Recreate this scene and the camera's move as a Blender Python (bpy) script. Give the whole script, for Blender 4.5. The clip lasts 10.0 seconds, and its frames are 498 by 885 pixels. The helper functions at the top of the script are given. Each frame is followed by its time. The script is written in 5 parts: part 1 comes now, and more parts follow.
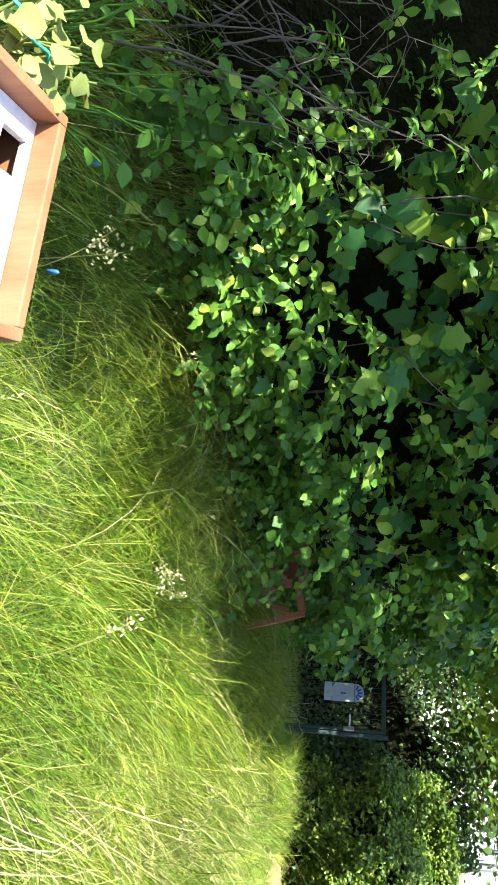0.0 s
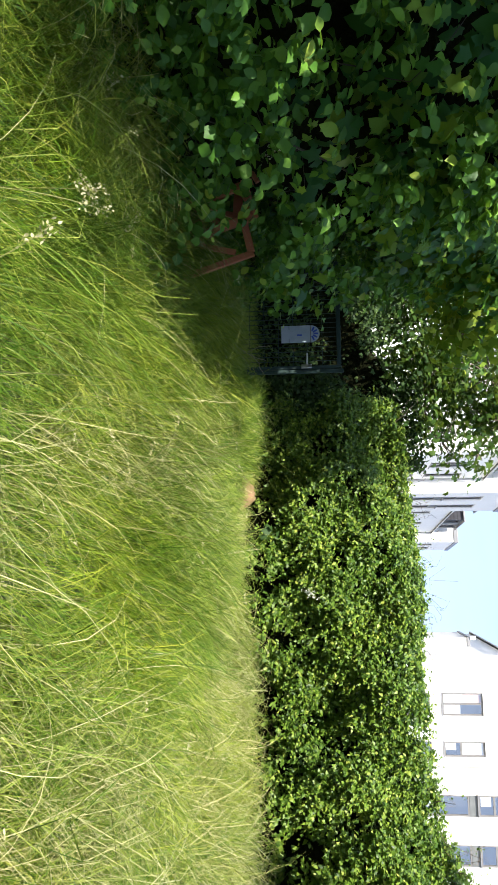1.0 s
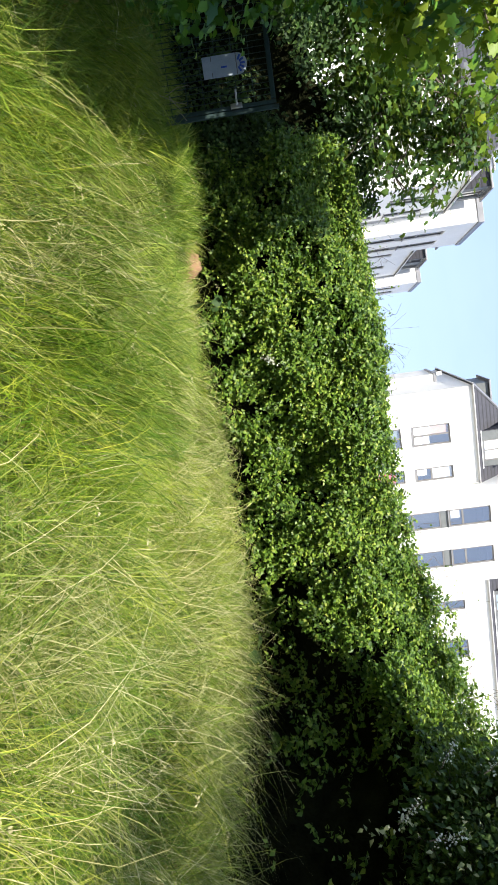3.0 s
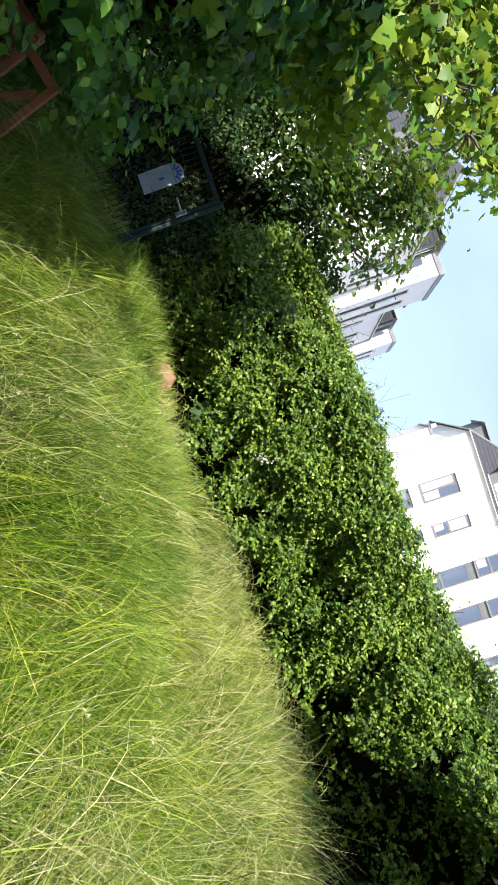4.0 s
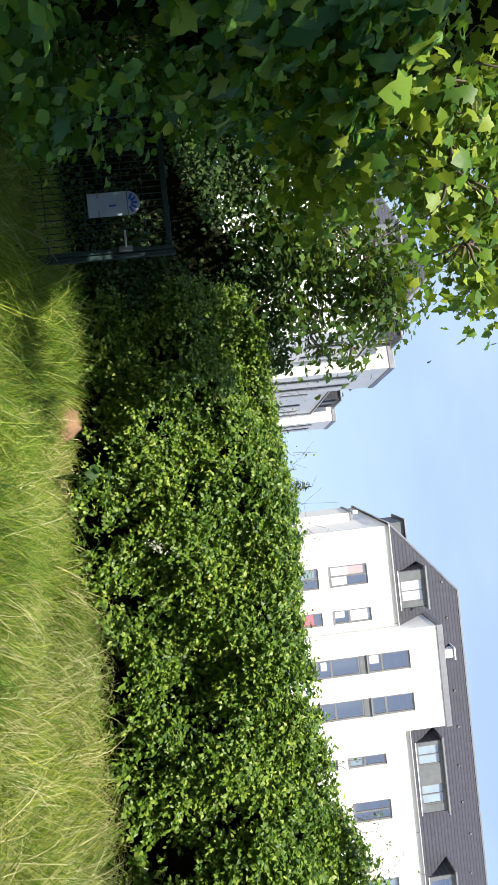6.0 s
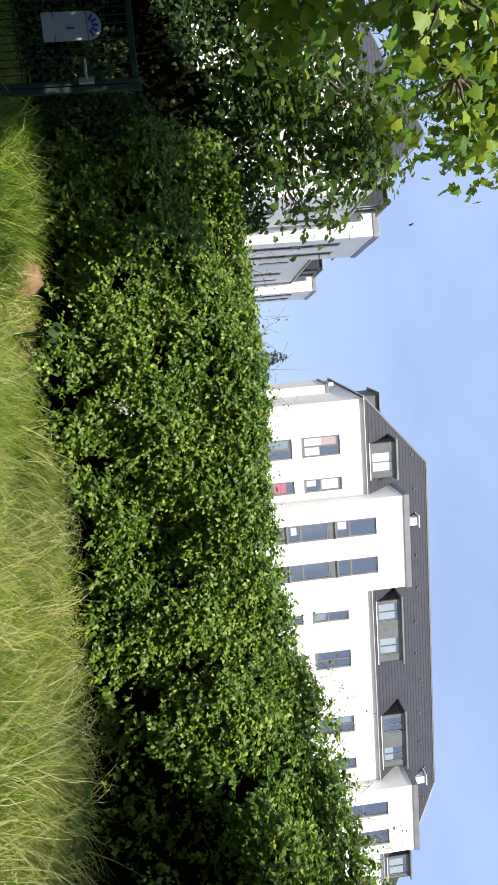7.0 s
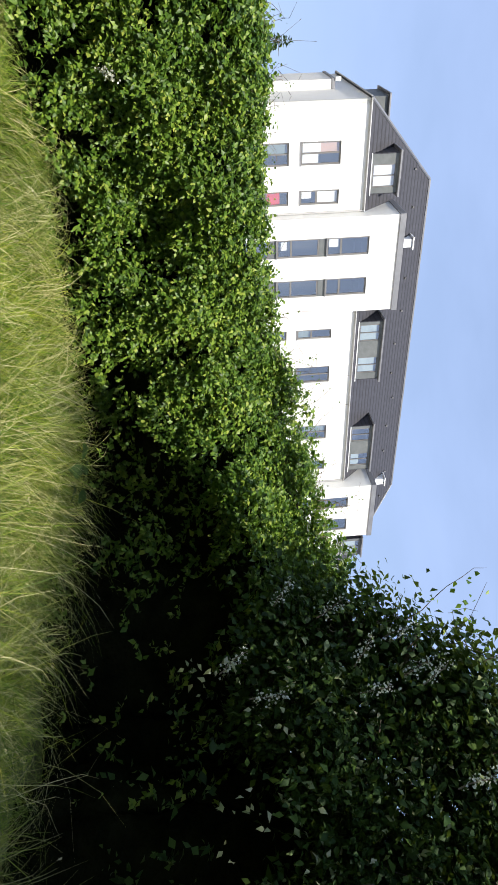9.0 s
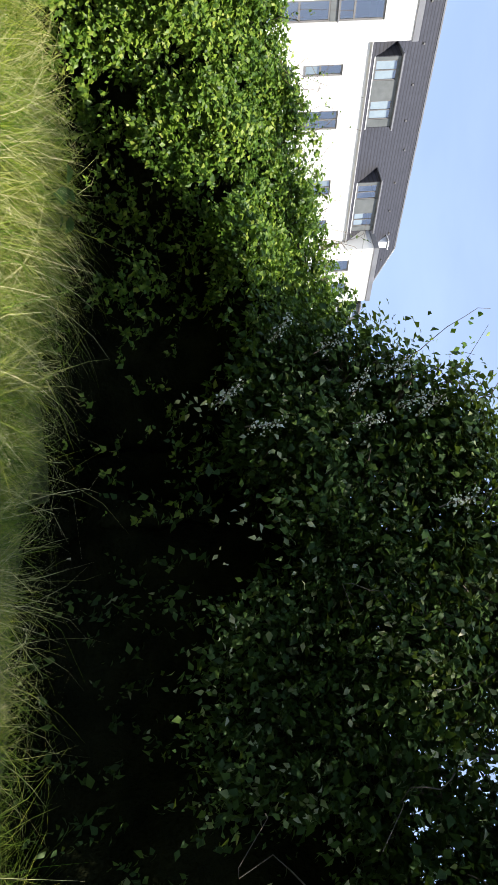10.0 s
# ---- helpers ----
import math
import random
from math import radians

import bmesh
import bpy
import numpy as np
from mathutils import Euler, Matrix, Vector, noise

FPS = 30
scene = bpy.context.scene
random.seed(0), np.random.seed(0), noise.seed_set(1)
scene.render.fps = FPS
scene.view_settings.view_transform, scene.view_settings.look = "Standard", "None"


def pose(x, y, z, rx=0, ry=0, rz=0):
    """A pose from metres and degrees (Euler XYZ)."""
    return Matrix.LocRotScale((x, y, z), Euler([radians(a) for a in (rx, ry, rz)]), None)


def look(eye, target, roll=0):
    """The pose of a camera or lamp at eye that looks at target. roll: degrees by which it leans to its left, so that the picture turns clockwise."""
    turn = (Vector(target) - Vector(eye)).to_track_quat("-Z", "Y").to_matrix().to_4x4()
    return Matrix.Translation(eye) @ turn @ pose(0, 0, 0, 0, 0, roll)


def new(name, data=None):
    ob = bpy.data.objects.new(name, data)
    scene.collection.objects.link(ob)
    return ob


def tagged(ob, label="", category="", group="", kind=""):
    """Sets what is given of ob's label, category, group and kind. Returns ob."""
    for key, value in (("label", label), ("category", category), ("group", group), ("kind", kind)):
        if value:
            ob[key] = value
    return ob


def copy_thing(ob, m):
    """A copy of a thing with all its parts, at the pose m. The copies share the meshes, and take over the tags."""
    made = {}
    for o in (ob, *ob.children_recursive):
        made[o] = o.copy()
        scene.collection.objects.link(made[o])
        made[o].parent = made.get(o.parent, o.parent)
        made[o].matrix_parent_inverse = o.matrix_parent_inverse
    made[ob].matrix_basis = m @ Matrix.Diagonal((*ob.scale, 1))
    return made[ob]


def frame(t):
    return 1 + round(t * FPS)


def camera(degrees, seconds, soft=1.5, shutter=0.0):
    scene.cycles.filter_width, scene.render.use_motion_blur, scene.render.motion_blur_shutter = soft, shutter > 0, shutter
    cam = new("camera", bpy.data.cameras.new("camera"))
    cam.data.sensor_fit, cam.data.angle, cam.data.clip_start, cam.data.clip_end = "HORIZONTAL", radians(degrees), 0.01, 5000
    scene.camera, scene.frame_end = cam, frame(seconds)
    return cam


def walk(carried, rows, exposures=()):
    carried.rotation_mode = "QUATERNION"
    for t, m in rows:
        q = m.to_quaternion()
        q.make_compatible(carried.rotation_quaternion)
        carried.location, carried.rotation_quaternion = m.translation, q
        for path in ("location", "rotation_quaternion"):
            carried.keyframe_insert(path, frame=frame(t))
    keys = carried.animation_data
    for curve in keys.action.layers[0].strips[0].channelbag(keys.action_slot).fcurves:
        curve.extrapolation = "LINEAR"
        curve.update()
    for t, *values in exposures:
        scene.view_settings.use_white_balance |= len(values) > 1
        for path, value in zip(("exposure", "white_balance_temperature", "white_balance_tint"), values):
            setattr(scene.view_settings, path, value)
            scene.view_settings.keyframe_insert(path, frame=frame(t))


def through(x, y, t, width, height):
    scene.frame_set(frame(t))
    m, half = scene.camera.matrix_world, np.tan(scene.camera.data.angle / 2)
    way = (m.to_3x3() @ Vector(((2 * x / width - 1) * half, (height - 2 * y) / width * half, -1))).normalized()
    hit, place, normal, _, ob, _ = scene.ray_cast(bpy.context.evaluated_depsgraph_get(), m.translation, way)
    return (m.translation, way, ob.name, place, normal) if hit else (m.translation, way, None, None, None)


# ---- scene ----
cam = camera(39.7, 10.0, soft=1.0)
PATH = [
    (0, (0.113, -1.906, 1.082), (-1.029, -0.292, 0.78), 91.8),
    (0.5, (0.14, -1.766, 1.062), (-0.638, 0.066, 0.872), 90.8),
    (1, (0.256, -1.691, 1.124), (-0.038, 0.28, 0.951), 88.8),
    (1.5, (0.306, -1.586, 1.181), (0.133, 0.404, 1.08), 84.9),
    (2, (0.395, -1.558, 1.194), (0.489, 0.438, 1.105), 80.9),
    (2.2, (0.362, -1.599, 1.227), (0.589, 0.384, 1.105), 81.2),
    (3.3, (0.183, -1.137, 1.253), (0.567, 0.822, 1.122), 82.5),
    (3.5, (0.175, -0.971, 1.282), (0.543, 0.991, 1.164), 81.9),
    (4, (0.097, -0.925, 1.302), (0.24, 1.068, 1.218), 71.4),
    (4.5, (-0.064, -0.742, 1.299), (0.067, 1.25, 1.186), 71.8),
    (5, (-0.181, -0.62, 1.326), (-0.209, 1.378, 1.247), 80.0),
    (5.5, (-0.177, -0.278, 1.422), (-0.232, 1.721, 1.487), 85.1),
    (6, (-0.119, -0.041, 1.522), (-0.074, 1.953, 1.668), 83.8),
    (6.2, (-0.166, -0.024, 1.539), (-0.016, 1.962, 1.725), 83.1),
    (7.3, (-0.018, 0.065, 1.601), (0.505, 1.988, 1.769), 85.1),
    (7.5, (-0.018, 0.064, 1.576), (0.595, 1.959, 1.756), 85.3),
    (8, (0.036, 0.033, 1.561), (0.843, 1.855, 1.732), 85.6),
    (8.5, (0.054, -0.031, 1.562), (1.02, 1.713, 1.719), 85.4),
    (9, (0.074, -0.101, 1.557), (1.231, 1.525, 1.699), 85.7),
    (9.5, (0.151, -0.115, 1.563), (1.486, 1.368, 1.698), 85.8),
    (10, (0.298, -0.147, 1.542), (1.928, 1.007, 1.644), 85.7),
]
EXPOSURES = [(0.0, 2.25), (0.5, 1.86), (1.0, 1.32), (2.0, 1.1), (4.0, 1.2), (4.6, 1.2), (5.5, 1.05), (6.2, 0.88), (7.5, 0.59), (8.5, 0.59), (9.2, 0.66), (10.0, 0.86)]
walk(cam, [(t, look(eye, target, roll)) for t, eye, target, roll in PATH], EXPOSURES)

# ---- sky and sun ----
SUN = Vector((-0.12, -0.65, 0.74)).normalized()
world = bpy.data.worlds.new("sky")
scene.world = world
world.use_nodes = True
wn = world.node_tree.nodes
sky = wn.new("ShaderNodeTexSky")
sky.sky_type = "NISHITA"
sky.sun_disc = False
sky.sun_elevation = math.asin(SUN.z)
sky.sun_rotation = math.atan2(SUN.x, SUN.y)
sky.air_density, sky.dust_density, sky.ozone_density = 1.0, 1.8, 1.6
wn["Background"].inputs["Strength"].default_value = 0.088
# thin high haze evens the sky out, with faint wisps
wl = world.node_tree.links
wisp, wcoord, wmap, wramp, haze = (wn.new("ShaderNode" + k) for k in ("TexNoise", "TexCoord", "Mapping", "ValToRGB", "Mix"))
wmap.inputs["Scale"].default_value = (2.0, 0.9, 5.0)
wisp.inputs["Scale"].default_value, wisp.inputs["Detail"].default_value = 1.6, 6
wramp.color_ramp.elements[0].position, wramp.color_ramp.elements[1].position = 0.35, 0.75
wramp.color_ramp.elements[0].color, wramp.color_ramp.elements[1].color = (0.58, 0.58, 0.58, 1), (0.85, 0.85, 0.85, 1)
haze.data_type = "RGBA"
haze.inputs[7].default_value = (4.1, 5.4, 8.6, 1)
wl.new(wcoord.outputs["Generated"], wmap.inputs["Vector"])
wl.new(wmap.outputs["Vector"], wisp.inputs["Vector"])
wl.new(wisp.outputs["Fac"], wramp.inputs["Fac"])
wl.new(wramp.outputs["Color"], haze.inputs[0])
wl.new(sky.outputs["Color"], haze.inputs[6])
wl.new(haze.outputs[2], wn["Background"].inputs["Color"])
sun = new("sun", bpy.data.lights.new("sun", "SUN"))
sun.data.energy, sun.data.angle, sun.data.color = 5.0, radians(0.53), (1.0, 0.94, 0.84)
sun.matrix_world = look(SUN * 50, (0, 0, 0))

# ---- materials ----
def node_mat(name):
    m = bpy.data.materials.new(name)
    m.use_nodes = True
    nt = m.node_tree
    return m, nt, nt.nodes["Principled BSDF"], nt.nodes["Material Output"]


def ramp(nt, fac, stops):
    r = nt.nodes.new("ShaderNodeValToRGB")
    while len(r.color_ramp.elements) < len(stops):
        r.color_ramp.elements.new(0.5)
    for e, (p, c) in zip(r.color_ramp.elements, stops):
        e.position, e.color = p, (*c, 1)
    nt.links.new(fac, r.inputs["Fac"])
    return r.outputs["Color"]


def noise_out(nt, scale, detail=4.0, rough=0.55, stretch=None):
    tc = nt.nodes.new("ShaderNodeTexCoord")
    n = nt.nodes.new("ShaderNodeTexNoise")
    n.inputs["Scale"].default_value, n.inputs["Detail"].default_value, n.inputs["Roughness"].default_value = scale, detail, rough
    src = tc.outputs["Object"]
    if stretch:
        mp = nt.nodes.new("ShaderNodeMapping")
        mp.inputs["Scale"].default_value = stretch
        nt.links.new(src, mp.inputs["Vector"])
        src = mp.outputs["Vector"]
    nt.links.new(src, n.inputs["Vector"])
    return n.outputs["Fac"]


def mixed(nt, a, b, fac, mode="MIX"):
    mx = nt.nodes.new("ShaderNodeMix")
    mx.data_type, mx.blend_type = "RGBA", mode
    if isinstance(fac, float):
        mx.inputs[0].default_value = fac
    else:
        nt.links.new(fac, mx.inputs[0])
    for sock, v in ((mx.inputs[6], a), (mx.inputs[7], b)):
        if isinstance(v, tuple):
            sock.default_value = (*v, 1)
        else:
            nt.links.new(v, sock)
    return mx.outputs[2]


def bumped(nt, bsdf, height, strength, distance=0.01):
    b = nt.nodes.new("ShaderNodeBump")
    b.inputs["Strength"].default_value, b.inputs["Distance"].default_value = strength, distance
    nt.links.new(height, b.inputs["Height"])
    nt.links.new(b.outputs["Normal"], bsdf.inputs["Normal"])


def surface(name, stops, scale=6.0, rough=0.7, fine=60.0, bump=0.3, metal=0.0, stretch=None, distance=0.004):
    """A plain solid surface: a coarse colour change, a fine grain and relief."""
    m, nt, b, _ = node_mat(name)
    coarse, grain = noise_out(nt, scale, 5, stretch=stretch), noise_out(nt, fine, 3, stretch=stretch)
    col = ramp(nt, coarse, stops)
    nt.links.new(mixed(nt, col, ramp(nt, grain, [(0.3, (0.72, 0.72, 0.72)), (0.7, (1, 1, 1))]), 0.6, "MULTIPLY"), b.inputs["Base Color"])
    b.inputs["Roughness"].default_value, b.inputs["Metallic"].default_value = rough, metal
    if bump:
        bumped(nt, b, grain, bump, distance)
    return m


def leafy(name, stops, through=0.35, glow=(0.30, 0.42, 0.04), rough=0.42, patch=1.3, shade=0.5, gloss=0.22, drift=0.0):
    """Leaves: each one a tone of its own, patches of older and younger growth, light coming through."""
    m, nt, b, out = node_mat(name)
    geo = nt.nodes.new("ShaderNodeNewGeometry")
    col = ramp(nt, geo.outputs["Random Per Island"], stops)
    big = noise_out(nt, patch, 3)
    fine = noise_out(nt, 90, 2)
    if drift:
        col = mixed(nt, col, ramp(nt, noise_out(nt, 0.75, 2), [(0.38, (0.88, 0.97, 0.95)), (0.52, (1.0, 1.0, 1.0)), (0.66, (1.08, 1.11, 0.6))]), drift, "MULTIPLY")
    col = mixed(nt, col, ramp(nt, big, [(0.35, (0.62, 0.72, 0.62)), (0.65, (1.12, 1.06, 0.9))]), shade, "MULTIPLY")
    col = mixed(nt, col, ramp(nt, fine, [(0.3, (0.8, 0.84, 0.8)), (0.7, (1.0, 1.0, 1.0))]), 0.6, "MULTIPLY")
    nt.links.new(col, b.inputs["Base Color"])
    b.inputs["Roughness"].default_value = rough
    b.inputs["Specular IOR Level"].default_value = gloss
    tr = nt.nodes.new("ShaderNodeBsdfTranslucent")
    nt.links.new(mixed(nt, col, glow, 0.55), tr.inputs["Color"])
    ms = nt.nodes.new("ShaderNodeMixShader")
    ms.inputs[0].default_value = through
    nt.links.new(b.outputs["BSDF"], ms.inputs[1])
    nt.links.new(tr.outputs["BSDF"], ms.inputs[2])
    nt.links.new(ms.outputs["Shader"], out.inputs["Surface"])
    return m



def ground_mat():
    """Dark soil under the meadow; unseen pale ground added beyond it to bounce light onto the houses."""
    m, nt, b, _ = node_mat("meadow_soil")
    fine, coarse = noise_out(nt, 40, 3), noise_out(nt, 2.0, 5)
    soil = ramp(nt, coarse, [(0.3, (0.03, 0.045, 0.012)), (0.7, (0.06, 0.075, 0.022))])
    bounce_pale = ramp(nt, coarse, [(0.3, (0.36, 0.34, 0.30)), (0.7, (0.46, 0.44, 0.40))])
    tc, sep, edge = (nt.nodes.new("ShaderNode" + k) for k in ("TexCoord", "SeparateXYZ", "MapRange"))
    nt.links.new(tc.outputs["Object"], sep.inputs["Vector"])
    edge.inputs["From Min"].default_value, edge.inputs["From Max"].default_value = 11.0, 14.0
    nt.links.new(sep.outputs["Y"], edge.inputs["Value"])
    nt.links.new(mixed(nt, soil, bounce_pale, edge.outputs["Result"]), b.inputs["Base Color"])
    b.inputs["Roughness"].default_value = 0.95
    bumped(nt, b, fine, 0.8, 0.02)
    return m


M_GROUND = ground_mat()
M_SOIL = surface("dry_soil", [(0.3, (0.19, 0.11, 0.06)), (0.7, (0.30, 0.18, 0.10))], 8.0, 0.95, 50, 0.8, distance=0.01)
# Darker copy of the ivy leaf, the shade behind the gate put into it.
M_IVY_SHADED = leafy("shaded_ivy_leaf", [(0.0, (0.014, 0.034, 0.010)), (0.6, (0.032, 0.070, 0.018)), (1.0, (0.08, 0.13, 0.03))], 0.2, (0.16, 0.24, 0.03), 0.6)
# Yellower copy of the maple leaf, with the sunlit look put into its colour.
M_MAPLE_LIT = leafy("sunlit_maple_leaf", [(0.0, (0.045, 0.12, 0.015)), (0.5, (0.12, 0.23, 0.022)), (1.0, (0.36, 0.42, 0.05))], 0.34, (0.40, 0.50, 0.04), 0.45)
M_GRASS = leafy("grass_green", [(0.0, (0.018, 0.065, 0.006)), (0.45, (0.09, 0.18, 0.014)), (0.85, (0.23, 0.31, 0.035)), (1.0, (0.50, 0.52, 0.15))], 0.28, (0.32, 0.42, 0.04), 0.5, 1.1, 0.9, drift=0.9)
M_GRASSLIGHT = leafy("grass_light", [(0.0, (0.035, 0.09, 0.006)), (0.5, (0.17, 0.235, 0.02)), (1.0, (0.44, 0.45, 0.10))], 0.3, (0.42, 0.46, 0.08), 0.5, 1.6, 0.8, drift=0.9)
M_STRAW = leafy("grass_straw", [(0.0, (0.08, 0.13, 0.012)), (0.5, (0.265, 0.27, 0.08)), (1.0, (0.64, 0.58, 0.34))], 0.22, (0.48, 0.47, 0.18), 0.55, 1.0, 0.5)
M_SEED = leafy("seed_head", [(0.0, (0.42, 0.38, 0.20)), (1.0, (0.60, 0.55, 0.36))], 0.25, (0.5, 0.45, 0.25), 0.7)
M_HEDGE = leafy("hedge_leaf", [(0.0, (0.034, 0.074, 0.012)), (0.45, (0.092, 0.172, 0.020)), (0.85, (0.19, 0.28, 0.035)), (1.0, (0.34, 0.39, 0.08))], 0.25, (0.22, 0.38, 0.03), 0.45, 1.6, 0.7, 0.32)
M_SHRUB = leafy("shrub_leaf", [(0.0, (0.036, 0.10, 0.018)), (0.55, (0.07, 0.175, 0.022)), (0.9, (0.14, 0.28, 0.03)), (1.0, (0.32, 0.40, 0.06))], 0.26, (0.25, 0.45, 0.03), 0.5)
M_MAPLE = leafy("maple_leaf", [(0.0, (0.018, 0.085, 0.024)), (0.6, (0.042, 0.14, 0.03)), (1.0, (0.23, 0.34, 0.03))], 0.25, (0.18, 0.38, 0.03), 0.5, gloss=0.2)
M_BACK = leafy("back_tree_leaf", [(0.0, (0.02, 0.05, 0.015)), (0.6, (0.045, 0.095, 0.02)), (1.0, (0.10, 0.17, 0.03))], 0.3, (0.25, 0.36, 0.03), 0.5)
# Deep tone adds to the thicket's shade; its palest leaves paint sunlit flecks.
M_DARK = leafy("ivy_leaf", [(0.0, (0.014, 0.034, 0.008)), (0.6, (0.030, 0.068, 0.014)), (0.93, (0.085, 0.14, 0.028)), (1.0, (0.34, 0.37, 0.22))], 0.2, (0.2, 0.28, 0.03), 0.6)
M_BARK = surface("bark", [(0.3, (0.09, 0.07, 0.05)), (0.7, (0.20, 0.16, 0.12))], 12, 0.9, 80, 0.8, stretch=(1, 1, 0.25))
M_TWIG = surface("grey_twig", [(0.3, (0.05, 0.042, 0.034)), (0.7, (0.11, 0.092, 0.076))], 12, 0.9, 80, 0.8, stretch=(1, 1, 0.25))
# Near-black colour standing in for the shade deep inside the foliage.
M_CORE = surface("deep_shade", [(0.3, (0.006, 0.008, 0.004)), (0.7, (0.018, 0.02, 0.009))], 5, 1.0, 30, 1.0, distance=0.05)
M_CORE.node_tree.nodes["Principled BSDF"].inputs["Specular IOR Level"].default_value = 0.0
M_RENDER = surface("white_render", [(0.3, (0.80, 0.79, 0.75)), (0.7, (0.86, 0.85, 0.81))], 0.6, 0.9, 40, 0.15)
M_METALROOF = surface("grey_trim", [(0.3, (0.20, 0.20, 0.21)), (0.7, (0.28, 0.28, 0.29))], 1.0, 0.5, 30, 0.1, 0.4)
M_FRAME = surface("window_frame_grey", [(0.3, (0.13, 0.125, 0.12)), (0.7, (0.19, 0.185, 0.18))], 2.0, 0.5, 60, 0.1)
M_PANEL = surface("dormer_panel", [(0.3, (0.10, 0.11, 0.11)), (0.7, (0.15, 0.16, 0.16))], 2.0, 0.6, 40, 0.1)
M_WHITE = surface("white_blind", [(0.3, (0.78, 0.79, 0.80)), (0.7, (0.85, 0.85, 0.85))], 3.0, 0.8, 60, 0.1)
M_BLIND = surface("peach_blind", [(0.3, (0.55, 0.38, 0.30)), (0.7, (0.62, 0.45, 0.37))], 3.0, 0.8, 60, 0.1)
M_RED = surface("red_banner", [(0.3, (0.55, 0.03, 0.02)), (0.7, (0.65, 0.05, 0.03))], 3.0, 0.7, 60, 0.1)
M_INSIDE = surface("unlit_room", [(0.3, (0.02, 0.02, 0.02)), (0.7, (0.05, 0.05, 0.05))], 0.8, 0.9, 20, 0.0)
M_GATE = surface("dark_green_metal", [(0.3, (0.010, 0.028, 0.026)), (0.7, (0.018, 0.046, 0.042))], 12, 0.65, 120, 0.2, 0.0)
M_STEEL = surface("bright_steel", [(0.3, (0.55, 0.56, 0.57)), (0.7, (0.7, 0.7, 0.7))], 20, 0.3, 150, 0.1, 0.9)
M_SIGN = surface("sign_white", [(0.3, (0.36, 0.42, 0.47)), (0.7, (0.45, 0.50, 0.55))], 10, 0.4, 150, 0.05)
M_BLUE = surface("sign_blue", [(0.3, (0.03, 0.08, 0.42)), (0.7, (0.04, 0.10, 0.5))], 10, 0.4, 150, 0.05)
M_REDWOOD = surface("red_brown_wood", [(0.3, (0.46, 0.15, 0.07)), (0.7, (0.58, 0.21, 0.11))], 9, 0.7, 90, 0.5, stretch=(1, 1, 0.2))
M_PINE = surface("pine_board", [(0.3, (0.20, 0.075, 0.030)), (0.7, (0.30, 0.13, 0.058))], 7, 0.65, 80, 0.4, stretch=(1, 1, 0.2))
M_BOARD = surface("weathered_white_board", [(0.30, (0.24, 0.20, 0.15)), (0.40, (0.66, 0.64, 0.62)), (0.75, (0.80, 0.79, 0.80))], 9, 0.7, 50, 0.3)
M_GUTTER = surface("zinc_gutter", [(0.3, (0.42, 0.42, 0.42)), (0.7, (0.52, 0.52, 0.52))], 1.0, 0.5, 30, 0.1, 0.3)
M_CURTAIN = surface("grey_green_curtain", [(0.3, (0.20, 0.25, 0.24)), (0.7, (0.28, 0.33, 0.32))], 3.0, 0.9, 60, 0.1)
M_NET = surface("net_curtain", [(0.3, (0.36, 0.42, 0.44)), (0.7, (0.46, 0.52, 0.54))], 3.0, 0.9, 60, 0.1)
# Pale tone that paints sun flecks on leaves the sun never reaches.
M_SUNFLECK = leafy("sunfleck_leaf", [(0.0, (0.16, 0.20, 0.08)), (0.6, (0.36, 0.38, 0.22)), (1.0, (0.60, 0.58, 0.44))], 0.3, (0.5, 0.5, 0.3), 0.6)
M_FLOWER = leafy("white_flower", [(0.0, (0.6, 0.6, 0.52)), (1.0, (0.8, 0.8, 0.74))], 0.3, (0.7, 0.7, 0.6), 0.7)


def pane_quad(name, x0, x1, z0, z1, y, parent):
    """One sheet of glass facing -y."""
    bm = bmesh.new()
    bm.faces.new([bm.verts.new(p) for p in ((x0, y, z0), (x1, y, z0), (x1, y, z1), (x0, y, z1))])
    data = bpy.data.meshes.new(name)
    bm.to_mesh(data)
    bm.free()
    data.materials.append(M_GLASS)
    ob = part(name, data, parent)
    ob.visible_shadow = False
    return ob


def glass_pane(name):
    m, nt, b, out = node_mat(name)
    b.inputs["Base Color"].default_value = (0.9, 0.95, 0.95, 1)
    gl = nt.nodes.new("ShaderNodeBsdfGlossy")
    gl.inputs["Roughness"].default_value = 0.02
    tr = nt.nodes.new("ShaderNodeBsdfTransparent")
    tr.inputs["Color"].default_value = (0.86, 0.9, 0.9, 1)
    fr = nt.nodes.new("ShaderNodeFresnel")
    fr.inputs["IOR"].default_value = 4.5
    ms = nt.nodes.new("ShaderNodeMixShader")
    nt.links.new(fr.outputs["Fac"], ms.inputs[0])
    nt.links.new(tr.outputs["BSDF"], ms.inputs[1])
    nt.links.new(gl.outputs["BSDF"], ms.inputs[2])
    nt.links.new(ms.outputs["Shader"], out.inputs["Surface"])
    return m


M_GLASS = glass_pane("window_glass")


